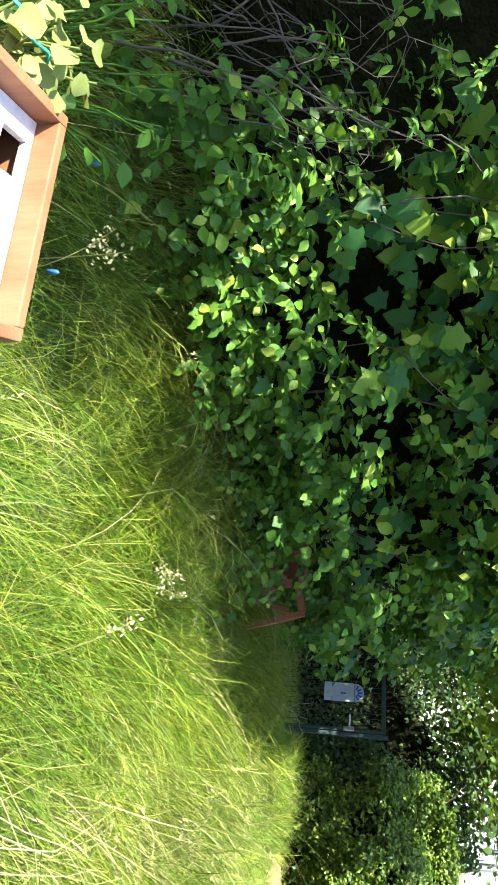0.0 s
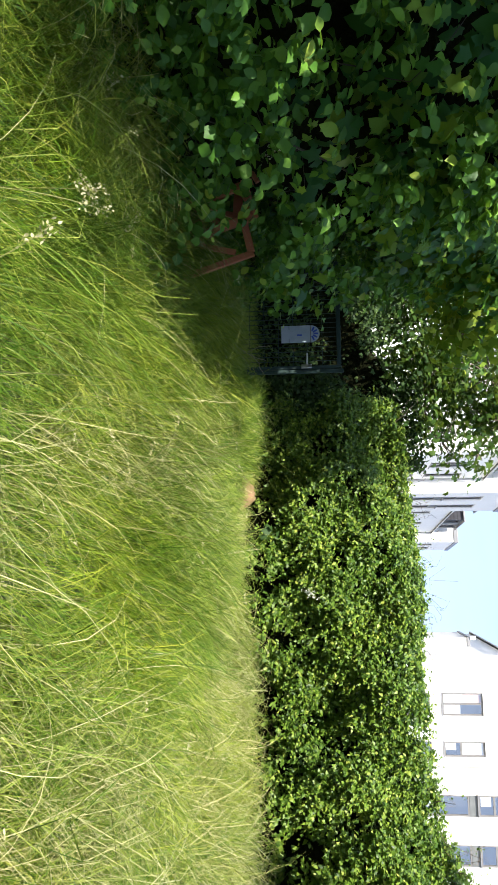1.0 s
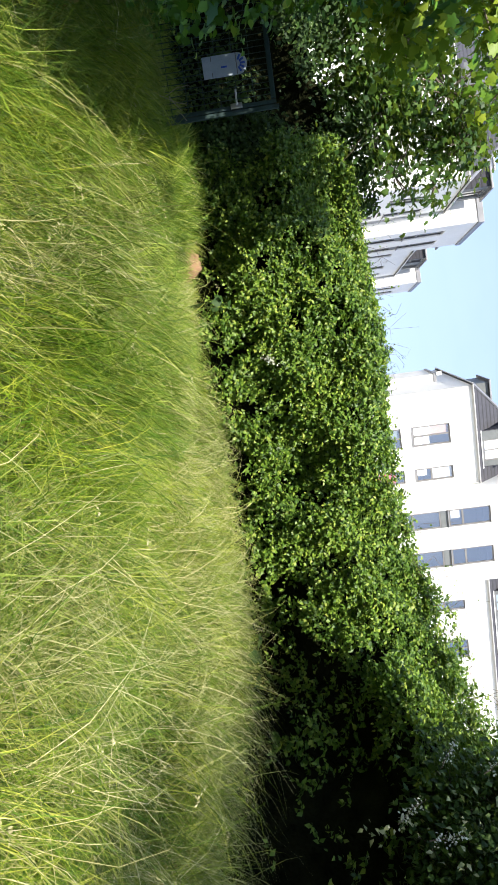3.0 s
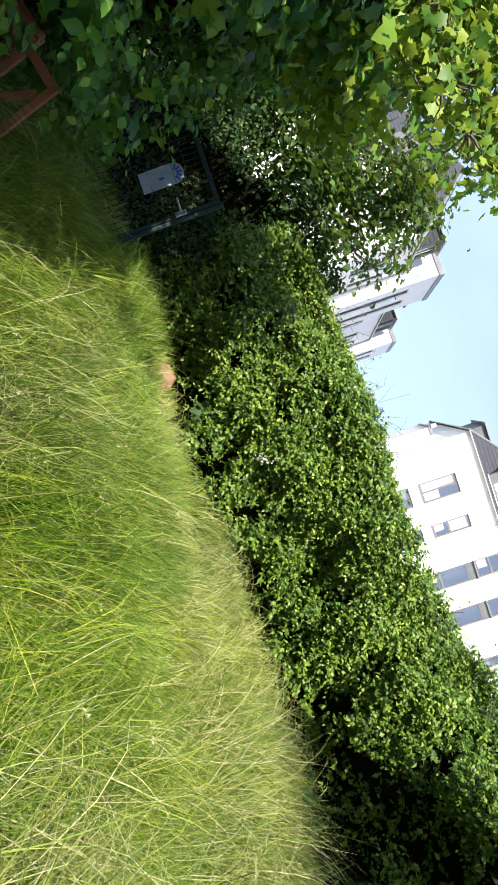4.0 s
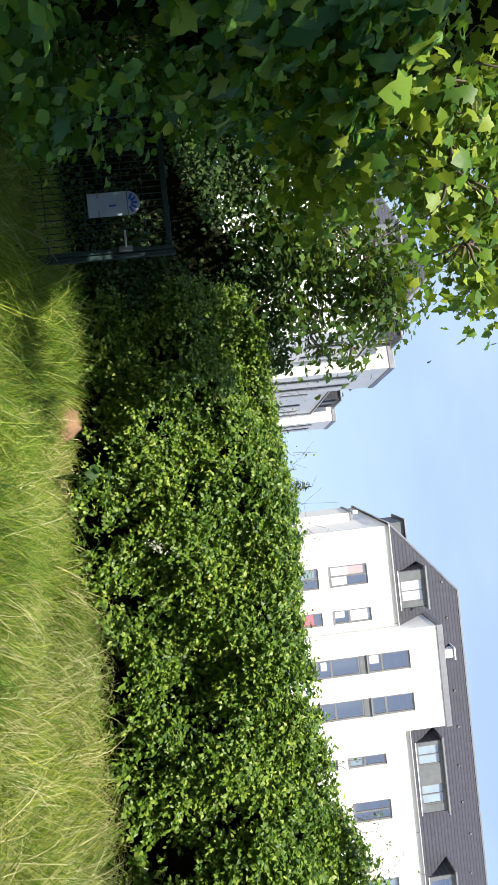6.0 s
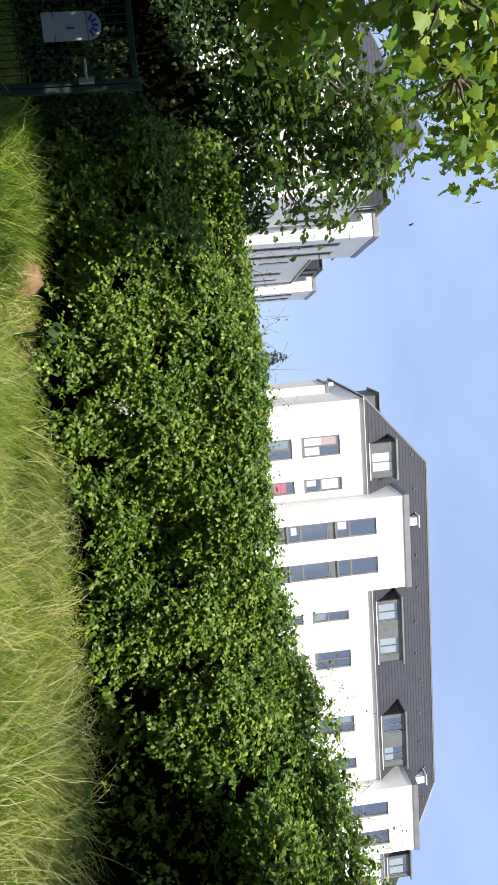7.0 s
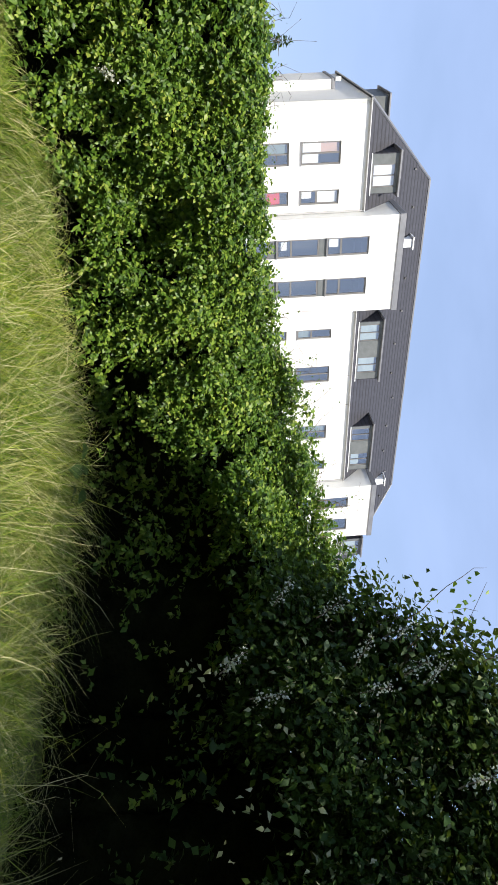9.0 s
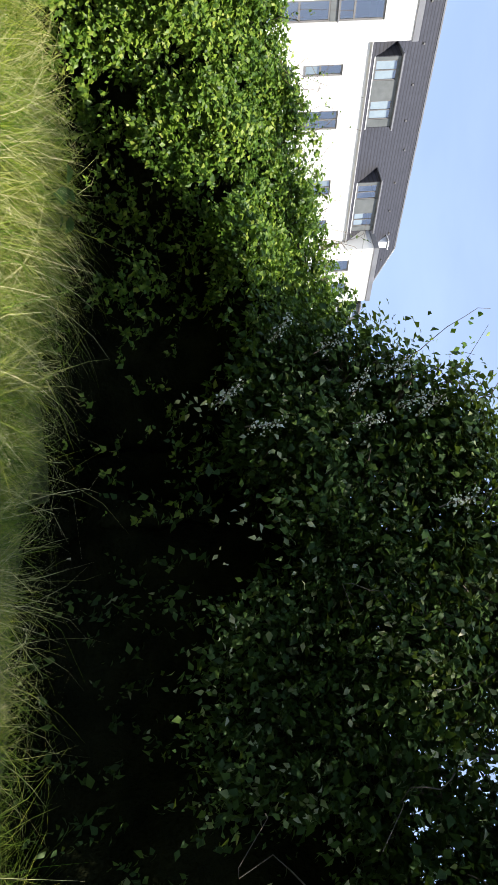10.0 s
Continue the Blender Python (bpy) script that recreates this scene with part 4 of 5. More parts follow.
# ---- apartment building ----
def wall_grid(x0, x1, z0, z1, holes, thick=0.3):
    """A wall facing -y at y = 0 with openings (x0, x1, z0, z1) cut through it."""
    bm = bmesh.new()
    xs = sorted({x0, x1, *(v for h in holes for v in h[:2])})
    zs = sorted({z0, z1, *(v for h in holes for v in h[2:])})

    def solid(i, j):
        if not (0 <= i < len(xs) - 1 and 0 <= j < len(zs) - 1):
            return False
        cx, cz = (xs[i] + xs[i + 1]) / 2, (zs[j] + zs[j + 1]) / 2
        return not any(a < cx < b and c < cz < d for a, b, c, d in holes)

    def quad(*pts):
        bm.faces.new([bm.verts.new(p) for p in pts])

    for i in range(len(xs) - 1):
        for j in range(len(zs) - 1):
            if not solid(i, j):
                continue
            a, b, c, d = xs[i], xs[i + 1], zs[j], zs[j + 1]
            quad((a, 0, c), (b, 0, c), (b, 0, d), (a, 0, d))
            quad((a, thick, c), (a, thick, d), (b, thick, d), (b, thick, c))
            if not solid(i - 1, j):
                quad((a, 0, c), (a, 0, d), (a, thick, d), (a, thick, c))
            if not solid(i + 1, j):
                quad((b, 0, c), (b, thick, c), (b, thick, d), (b, 0, d))
            if not solid(i, j - 1):
                quad((a, 0, c), (a, thick, c), (b, thick, c), (b, 0, c))
            if not solid(i, j + 1):
                quad((a, 0, d), (b, 0, d), (b, thick, d), (a, thick, d))
    bmesh.ops.remove_doubles(bm, verts=bm.verts, dist=1e-4)
    return bm


def window(parent, x0, x1, z0, z1, y, bars=(), posts=(), blinds=(), name="window"):
    """A framed window: the frame, its glass, and blinds (x0, x1, z0, z1, material) as shares of the opening."""
    bm, w = bmesh.new(), 0.10
    box(bm, (x0, y + 0.08, z0), (x1, y + 0.16, z0 + w))
    box(bm, (x0, y + 0.08, z1 - w), (x1, y + 0.16, z1))
    box(bm, (x0, y + 0.08, z0 + w), (x0 + w, y + 0.16, z1 - w))
    box(bm, (x1 - w, y + 0.08, z0 + w), (x1, y + 0.16, z1 - w))
    for b in bars:
        box(bm, (x0 + w, y + 0.085, b - w * 0.6), (x1 - w, y + 0.155, b + w * 0.6))
    for p in posts:
        box(bm, (p - w / 2, y + 0.085, z0 + w), (p + w / 2, y + 0.155, z1 - w))
    win = part(name, bm, parent, "", M_FRAME)
    pane_quad("pane", x0 + w, x1 - w, z0 + w, z1 - w, y + 0.12, win)
    sill = box_part("sill", (x0 - 0.04, y - 0.05, z0 - 0.05), (x1 + 0.04, y + 0.08, z0), M_METALROOF, win)
    for a, b, c, d, m in blinds:
        box_part("blind", (x0 + (x1 - x0) * a, y + 0.19, z0 + (z1 - z0) * c), (x0 + (x1 - x0) * b, y + 0.205, z0 + (z1 - z0) * d), m, win)
    return win


def dormer(parent, x0, x1, y, lights, blinds):
    """A flat-topped dormer on the roof slope: cheeks, windows, panel and roof plate."""
    z0, z1 = 13.05, 15.0
    front = [(a, b, 13.35, 14.85) for a, b in lights]
    bm = wall_grid(x0, x1, z0, z1, front, 0.2)
    bmesh.ops.translate(bm, vec=(0, y, 0), verts=bm.verts)
    d = part("dormer", bm, parent, "grey clad flat-roofed dormer", M_PANEL)
    for xa, xb in ((x0 - 0.06, x0), (x1, x1 + 0.06)):
        bm = bmesh.new()
        pts = [(y, z0), (y, z1), (y + 1.95, z1)]
        vs = [[bm.verts.new((x, p, q)) for p, q in pts] for x in (xa, xb)]
        bm.faces.new(vs[0])
        bm.faces.new(vs[1][::-1])
        for i in range(3):
            bm.faces.new((vs[0][i], vs[1][i], vs[1][(i + 1) % 3], vs[0][(i + 1) % 3]))
        part("cheek", bm, d, "dark slate cheek", M_SLATE)
    box_part("roof_plate", (x0 - 0.25, y - 0.22, z1), (x1 + 0.25, y + 2.05, z1 + 0.12), M_METALROOF, d, 0.02)
    box_part("rail", (x0 - 0.1, y - 0.15, z0 + 0.16), (x1 + 0.1, y - 0.1, z0 + 0.22), M_WHITE, d)
    for (a, b), bl in zip(lights, blinds):
        bm, w = bmesh.new(), 0.07
        box(bm, (a, y + 0.04, 13.35), (b, y + 0.12, 13.35 + w))
        box(bm, (a, y + 0.04, 14.85 - w), (b, y + 0.12, 14.85))
        box(bm, (a, y + 0.04, 13.42), (a + w, y + 0.12, 14.78))
        box(bm, (b - w, y + 0.04, 13.42), (b, y + 0.12, 14.78))
        box(bm, ((a + b) / 2 - 0.03, y + 0.04, 13.42), ((a + b) / 2 + 0.03, y + 0.12, 14.78))
        fr = part("window_frame", bm, d, "", M_FRAME)
        pane_quad("pane", a + w, b - w, 13.42, 14.78, y + 0.075, d)
        if bl:
            box_part("blind", (a + 0.03, y + 0.14, 13.4), (b - 0.03, y + 0.15, 13.4 + 1.4 * bl), M_WHITE if x0 < 5 else M_NET, d)
    return d


def build_apartments():
    L, D, EAVE, RIDGE = 39.65, 10.4, 12.9, 18.86
    house = thing("apartment_building", "white rendered apartment building with a dark slate roof", "building", (7.1, 43.3, 0.12))
    storeys = [(8.8, 11.25), (5.62, 8.07), (2.44, 4.9)]
    cols = {"left": [(2.22, 3.57), (5.06, 5.95)], "mid": [(14.6, 15.32), (17.57, 18.9), (22.73, 24.03), (26.15, 27.05)], "right": [(34.38, 35.15), (36.57, 37.75)]}
    spans = {"left": (0, 6.5), "mid": (12.9, 28.3), "right": (33.7, L)}
    for key, (a, b) in spans.items():
        holes = [(x0, x1, z0, z1) for x0, x1 in cols[key] for z0, z1 in storeys]
        part("wall", wall_grid(a, b, 0, EAVE, holes), house, "", M_RENDER)
        for n, (x0, x1, z0, z1) in enumerate(holes):
            wide = x1 - x0 > 1.1
            blinds = []
            if key == "left" and n == 0:
                blinds = [(0.05, 0.48, 0.5, 0.97, M_BLIND), (0.05, 0.48, 0.03, 0.5, M_WHITE), (0.52, 0.95, 0.03, 0.45, M_WHITE)]
            elif key == "left" and n == 3:
                blinds = [(0.05, 0.95, 0.45, 0.97, M_WHITE), (0.05, 0.6, 0.03, 0.3, M_WHITE)]
            elif key == "left" and n == 4:
                blinds = [(0.05, 0.95, 0.25, 0.78, M_RED)]
            elif key == "mid" and n == 0:
                blinds = [(0.05, 0.95, 0.03, 0.4, M_CURTAIN)]
            elif n % 5 == 1:
                blinds = [(0.05, 0.5, 0.3, 0.97, M_CURTAIN)]
            window(house, x0, x1, z0, z1, 0, (z0 + (z1 - z0) * 0.42,) if not wide else (), ((x0 + x1) / 2,) if wide else (), blinds)
    for bx0, bx1, tall in ((6.5, 12.9, [(7.78, 8.97), (10.5, 11.69)]), (28.3, 33.7, [(29.33, 30.46), (31.65, 32.92)])):
        holes = [(x0, x1, 2.6, 13.18) for x0, x1 in tall]
        bm = wall_grid(bx0, bx1, 0, 15.03, holes)
        bmesh.ops.translate(bm, vec=(0, -1.0, 0), verts=bm.verts)
        bay = part("bay", bm, house, "projecting white bay", M_RENDER)
        for xa in (bx0, bx1 - 0.3):
            box_part("bay_side", (xa, -0.7, 0), (xa + 0.3, 2.1, 15.03), M_RENDER, bay)
        box_part("parapet", (bx0 - 0.06, -1.08, 15.03), (bx1 + 0.06, 2.9, 15.42), M_METALROOF, bay, 0.02, "grey metal parapet cap")
        for x0, x1 in tall:
            for top in (13.18, 9.95, 6.72):
                low = top - 2.73
                window(bay, x0, x1, low, top, -1.0, (low + 0.92,), (), [(0.1, 0.55, 0.06, 0.28, M_WHITE)] if top > 13 and x0 < 8 else [(0.15, 0.6, 0.1, 0.24, M_WHITE)] if top < 10 and x0 < 8 else [])
                if low - 0.5 > 2.6:
                    box_part("spandrel", (x0, -0.94, low - 0.5), (x1, -0.86, low), M_PANEL, bay, 0, "grey panel between windows")
    for px in (6.42, 12.98, 28.22):
        beam("downpipe", (px, -0.09, 0), (px, -0.09, EAVE), 0.09, 0.09, M_GUTTER, house, bevel=0.02)
    for x, turn in ((0.0, -90), (L, 90)):
        bm = wall_grid(0, D, 0, EAVE, [])
        m = pose(x, D if turn == -90 else 0, 0, 0, 0, turn)
        bmesh.ops.transform(bm, matrix=m, verts=bm.verts)
        part("end_wall", bm, house, "", M_RENDER)
    end_bay = box_part("end_bay", (-0.55, 3.9, 0), (-0.002, 7.0, 11.3), M_RENDER, house, 0.0, "white bay projecting from the end wall")
    box_part("parapet", (-0.62, 3.83, 11.3), (-0.002, 7.07, 11.5), M_METALROOF, end_bay, 0.02)
    box_part("gutter", (-0.70, 3.74, 11.5), (-0.45, 3.84, 11.85), M_WHITE, end_bay, 0.02, "white hopper of the gutter")
    part("back_wall", box(bmesh.new(), (0.3, D - 0.3, 0), (L - 0.3, D, EAVE)), house, "", M_RENDER)
    # One dark slab stands in for the unlit depth of all rooms.
    part("room_shade", box(bmesh.new(), (0.5, 1.6, 0), (L - 0.5, 1.8, EAVE)), house, "dark sheet painting the unlit rooms behind the glass", M_INSIDE)
    # hipped roof
    o, hip = 0.12, 6.13
    bm = bmesh.new()
    c = [bm.verts.new(p) for p in ((-o, -o, EAVE), (L + o, -o, EAVE), (L + o, D + o, EAVE), (-o, D + o, EAVE))]
    r = [bm.verts.new(p) for p in ((hip, D / 2, RIDGE), (L - hip, D / 2, RIDGE))]
    for f in ((c[0], c[1], r[1], r[0]), (c[1], c[2], r[1]), (c[2], c[3], r[0], r[1]), (c[3], c[0], r[0]), (c[3], c[2], c[1], c[0])):
        bm.faces.new(f)
    roof = part("roof", bm, house, "", M_SLATE)
    beam("ridge_cap", (hip, D / 2, RIDGE - 0.02), (L - hip, D / 2, RIDGE - 0.02), 0.25, 0.14, M_METALROOF, roof, (0, 0, 1), 0.02)
    for a, b in (((-o, -o, EAVE), (hip, D / 2, RIDGE)), ((L + o, -o, EAVE), (L - hip, D / 2, RIDGE)), ((-o, D + o, EAVE), (hip, D / 2, RIDGE))):
        beam("hip_cap", a, b, 0.22, 0.12, M_METALROOF, roof, (0, 0, 1), 0.02)
    for a, b in ((-o, 6.5), (12.9, 28.3), (33.7, L + o)):
        beam("gutter", (a, -o - 0.05, EAVE), (b, -o - 0.05, EAVE), 0.08, 0.08, M_GUTTER, house, (0, 1, 0), 0.03)
    beam("gutter", (-o - 0.05, -o, EAVE), (-o - 0.05, D, EAVE), 0.08, 0.08, M_GUTTER, house, (1, 0, 0), 0.03)
    for x0, x1, lights, bl in ((3.15, 5.5, [(3.75, 5.15)], [1.0]), (14.4, 19.0, [(14.6, 15.9), (17.2, 18.5)], [0.9, 0.9]), (23.3, 27.5, [(23.5, 24.7), (25.9, 27.1)], [0, 0.5]), (35.3, 37.2, [(35.5, 37.0)], [0.8])):
        dormer(house, x0, x1, 0.25, lights, bl)
    # dormer on the hip
    box_part("hip_dormer", (0.5, 3.8, 13.2), (3.2, 6.6, 15.0), M_PANEL, house, 0.03)
    box_part("roof_plate", (0.3, 3.6, 15.0), (3.4, 6.8, 15.12), M_METALROOF, house, 0.02)
    for vx, vz in ((9.9, 16.9), (31.4, 16.9)):
        vy = (vz - EAVE) / (RIDGE - EAVE) * (D / 2 + o) - o
        vent = box_part("roof_vent", (vx - 0.3, vy - 0.35, vz - 0.3), (vx + 0.3, vy + 0.4, vz + 0.5), M_WHITE, house, 0.03, "white roof outlet")
        box_part("vent_cap", (vx - 0.45, vy - 0.45, vz + 0.52), (vx + 0.45, vy + 0.45, vz + 0.62), M_WHITE, vent, 0.02)
    rng = random.Random(3)
    for vx in np.arange(5.0, 35.0, 2.6):
        vz = 17.4 + rng.uniform(-0.3, 0.3)
        vy = (vz - EAVE) / (RIDGE - EAVE) * (D / 2 + o) - o
        box_part("roof_hook", (vx - 0.07, vy - 0.16, vz - 0.06), (vx + 0.07, vy, vz + 0.06), M_FRAME, house, 0.01)
    return house


apartments = build_apartments()
tagged(copy_thing(apartments, pose(-5.1, 40.0, 0, 0, 0, 81.4)), "white apartment building seen end-on behind the tree")


def build_fir():
    rng = np.random.RandomState(91)
    base, h = np.array([5.5, 59.0, 0.0]), 10.7
    fir = thing("fir_tree", "small dark fir tree far behind the hedge", "tree", tuple(base))
    inv = Matrix.Translation(-Vector(base))
    v, f = tube([base, base + (0, 0, h)], [0.14, 0.01])
    part("trunk", np_mesh("fir_trunk", v, f, M_BARK), fir).matrix_parent_inverse = inv
    k = 5000
    z = h * (1 - rng.uniform(0, 1, k) ** 0.6)
    r = (h - z) * 0.24 * rng.uniform(0.3, 1, k)
    a = rng.uniform(0, 6.283, k)
    p = base + np.stack([np.cos(a) * r, np.sin(a) * r, z - r * 0.25], -1)
    v, f = leaves(p, rng.normal(0, 0.4, (k, 3)) + (0, 0, 1), np.stack([np.cos(a), np.sin(a), rng.normal(-0.2, 0.3, k)], -1), rng.uniform(0.25, 0.5, k), ovate(0.12))
    part("crown", np_mesh("fir_crown", v, f, M_DARK), fir).matrix_parent_inverse = inv


build_fir()


# ---- gate ----
def build_gate():
    gate = thing("garden_gate", "closed dark green metal mesh garden gate with a sign", "gate", (-2.1, 5.6, 0.25))
    inv = Matrix.Translation((2.1, -5.6, -0.25))
    made = []
    y, x0, x1, zt = 5.6, -2.75, -1.62, 1.49
    made.append(box_part("gate_post", (x1 + 0.008, y - 0.02, 0.1), (x1 + 0.046, y + 0.02, zt + 0.02), M_GATE, gate, 0.004))
    made.append(box_part("gate_post", (x0 - 0.07, y - 0.03, 0.1), (x0 - 0.01, y + 0.03, zt + 0.06), M_GATE, gate, 0.004))
    made.append(box_part("stile", (x1 - 0.035, y - 0.02, 0.3), (x1, y + 0.02, zt), M_GATE, gate, 0.004))
    made.append(box_part("stile", (x0, y - 0.02, 0.3), (x0 + 0.045, y + 0.02, zt), M_GATE, gate, 0.004))
    made.append(box_part("top_rail", (x0 + 0.045, y - 0.02, zt - 0.045), (x1 - 0.045, y + 0.02, zt), M_GATE, gate, 0.004))
    made.append(box_part("bottom_rail", (x0 + 0.045, y - 0.02, 0.32), (x1 - 0.045, y + 0.02, 0.365), M_GATE, gate, 0.004))
    bars = np.linspace(x0 + 0.09, x1 - 0.09, 19)
    for b in bars:
        made.append(beam("wire", (b, y, 0.35), (b, y, zt - 0.03), 0.006, 0.006, M_GATE, gate, bevel=0))
    for z in np.linspace(0.5, zt - 0.2, 6):
        made.append(beam("wire", (x0 + 0.04, y + 0.006, z), (x1 - 0.04, y + 0.006, z), 0.006, 0.006, M_GATE, gate, bevel=0))
    # sign plate with an arched top
    bm, w, z0, zs = bmesh.new(), 0.095, 0.85, 1.17
    rim = [(-w, z0), (w, z0)] + [(w * math.cos(a), zs + w * math.sin(a)) for a in np.linspace(0, math.pi, 15)]
    lo = [bm.verts.new((x - 2.005, y - 0.034, z)) for x, z in rim]
    hi = [bm.verts.new((x - 2.005, y - 0.028, z)) for x, z in rim]
    bm.faces.new(lo)
    bm.faces.new(hi[::-1])
    for i in range(len(rim)):
        j = (i + 1) % len(rim)
        bm.faces.new((lo[i], lo[j], hi[j], hi[i]))
    sign = part("sign", bm, gate, "white sign with a blue lettered arch", M_SIGN)
    made.append(sign)
    for i, a in enumerate(np.linspace(150, 30, 5)):
        p = Vector((-2.005 + 0.058 * math.cos(radians(a)), y - 0.037, zs + 0.058 * math.sin(radians(a)) - 0.006))
        bm = bmesh.new()
        box(bm, (-0.009, -0.002, -0.024), (0.009, 0.002, 0.024), 0, Matrix.Translation(p) @ pose(0, 0, 0, 0, 90 - a, 0))
        part("lettering", bm, sign, "blue lettering", M_BLUE)
    box_part("strap", (-2.1, y - 0.0375, zs - 0.008), (-1.91, y - 0.0345, zs), M_FRAME, sign)
    box_part("strap", (-2.1, y - 0.0375, 0.93), (-2.055, y - 0.0345, 0.937), M_FRAME, sign)
    box_part("strap", (-1.955, y - 0.0375, 0.93), (-1.91, y - 0.0345, 0.937), M_FRAME, sign)
    box_part("lettering", (-2.0, y - 0.0375, 1.02), (-1.985, y - 0.0345, 1.075), M_BLUE, sign)
    # latch and lever
    latch = box_part("latch", (-1.665, y - 0.05, 1.06), (-1.62, y - 0.02, 1.17), M_STEEL, gate, 0.005, "bright steel latch")
    made.append(latch)
    beam("lever", (-1.65, y - 0.06, 1.12), (-1.78, y - 0.075, 1.125), 0.018, 0.014, M_STEEL, latch)
    beam("knob", (-1.64, y - 0.075, 1.08), (-1.64, y - 0.045, 1.08), 0.03, 0.03, M_STEEL, latch)
    for ob in made:
        ob.matrix_parent_inverse = inv
    return gate


build_gate()


def build_backdrop_ivy():
    """Dark growth behind the gate and between it and the hedge."""
    rng = np.random.RandomState(64)
    ivy = thing("ivy_wall", "dark wall of ivy and brambles behind the gate", "ivy", (-2.2, 6.7, 0.3))
    inv = Matrix.Translation((2.2, -6.7, -0.3))
    path = [(-4.6, 5.4), (-3.2, 6.3), (-2.4, 6.7), (-1.2, 6.65), (-0.6, 6.7)]
    n = 46000
    s = rng.uniform(0, 1, n)
    p, nn = along(path, s)
    z = rng.uniform(0.15, 1.0, n) * (2.35 + 0.2 * np.clip((s - 0.62) / 0.1, 0, 1))
    q = np.stack([p[:, 0], p[:, 1], z], -1)
    pos = q + np.stack([nn[:, 0], nn[:, 1], 0 * z], -1) * (0.2 * lumps(q * 2.5) - rng.exponential(0.2, n))[:, None]
    keep = (lumps(pos * 3.5, 1.0, 2) + rng.normal(0, 0.4, n) > -0.3) & ~((s < 0.7) & (z < 1.6) & (rng.uniform(0, 1, n) < 0.7))
    pos = pos[keep]
    k = len(pos)
    v, f = leaves(pos, np.stack([nn[:, 0], nn[:, 1], 0.5 + 0 * z], -1)[keep] + rng.normal(0, 0.5, (k, 3)), np.stack([rng.normal(0, 0.6, k), rng.normal(0, 0.6, k), rng.normal(-0.8, 0.4, k)], -1), rng.uniform(0.03, 0.065, k), small_leaf(0.38))
    part("foliage", np_mesh("ivy_foliage", v, f, M_IVY_SHADED), ivy).matrix_parent_inverse = inv
    build_core("shade_slab", path, 0.0, lambda s: 1.95 + 0.25 * np.clip((s - 0.62) / 0.1, 0, 1), 0.45, ivy, None, 8.0, M_IVY_SHADED).matrix_parent_inverse = inv


build_backdrop_ivy()


# ---- wooden chair frame among the leaves ----
def build_chair():
    """A folded slatted chair leaning back: two parallel side rails on each side, a top bar, struts and rungs."""
    chair = thing("folding_chair", "reddish-brown wooden folding chair half hidden by leaves", "chair", (-1.85, 3.1, 0.1))
    inv = Matrix.Translation((1.85, -3.1, -0.1))
    made = []
    for dx, y in ((0.0, 3.05), (-0.36, 3.20)):
        made.append(beam("leg", (-1.842 + dx, y, 0.755), (-1.638 + dx, y, 0.12), 0.046, 0.03, M_REDWOOD, chair))
        made.append(beam("leg", (-2.120 + dx, y, 0.740), (-1.900 + dx, y, 0.08), 0.062, 0.03, M_REDWOOD, chair))
        made.append(beam("armrest", (-2.135 + dx, y - 0.002, 0.672), (-1.850 + dx, y - 0.002, 0.735), 0.055, 0.034, M_REDWOOD, chair))
        made.append(beam("strut", (-1.862 + dx, y + 0.026, 0.62), (-1.945 + dx, y + 0.026, 0.29), 0.042, 0.022, M_REDWOOD, chair))
        made.append(beam("rung", (-1.925 + dx, y + 0.002, 0.215), (-1.70 + dx, y + 0.002, 0.29), 0.045, 0.026, M_REDWOOD, chair))
        made.append(beam("backrest_rail", (-2.36 + dx, y + 0.03, 0.655), (-2.13 + dx, y + 0.03, 0.775), 0.036, 0.024, M_REDWOOD, chair))
    for i in range(4):
        x, z = -2.09 + 0.052 * i, 0.63 - 0.15 * i
        made.append(beam("slat", (x, 3.075, z), (x - 0.36, 3.225, z), 0.07, 0.014, M_REDWOOD, chair, (0.3, 1, 0)))
    for ob in made:
        ob.matrix_parent_inverse = inv


build_chair()


# ---- raised box with a white lid ----
def build_box():
    cx, cy = BOX_CORNER
    ang = math.degrees(math.atan2(BOX_U[1], BOX_U[0]))
    bx = thing("raised_box", "low pine box with a weathered white board set inside its rim", "box", (cx, cy, -0.08))
    bx.matrix_world = pose(cx, cy, -0.08, 0, 0, ang)
    lu, lv, top, t = 0.47, 0.8, 0.55, 0.028
    box_part("side_board", (0, -t, 0), (lu, 0, top), M_PINE, bx, 0.003)
    box_part("side_board", (0, -lv, 0), (lu, -lv + t, top), M_PINE, bx, 0.003)
    box_part("end_board", (-t, -lv, 0), (0, 0, top), M_PINE, bx, 0.003)
    box_part("end_board", (lu, -lv, 0), (lu + t, 0, top), M_PINE, bx, 0.003)
    bm = wall_grid(0.002, lu - 0.002, 0.03, lv - 0.002, [(0.06, 0.155, 0.05, 0.135)], 0.015)
    bmesh.ops.transform(bm, matrix=pose(0, 0, top - 0.05, -90, 0, 0) @ Matrix.Diagonal((1, 1, 1, 1)), verts=bm.verts)
    bmesh.ops.transform(bm, matrix=Matrix(((1, 0, 0, 0), (0, -1, 0, 0), (0, 0, 1, 0), (0, 0, 0, 1))), verts=bm.verts) if max(v.co.y for v in bm.verts) > 0.01 else None
    part("lid_board", bm, bx, "weathered white board with a cut hole", M_BOARD)
    # its corners are not square: it is one end of a six-sided bed
    for ob in bx.children:
        ob.data.transform(Matrix(((1, -BOX_SKEW, 0, 0), (0, 1, 0, 0), (0, 0, 1, 0), (0, 0, 0, 1))))


build_box()


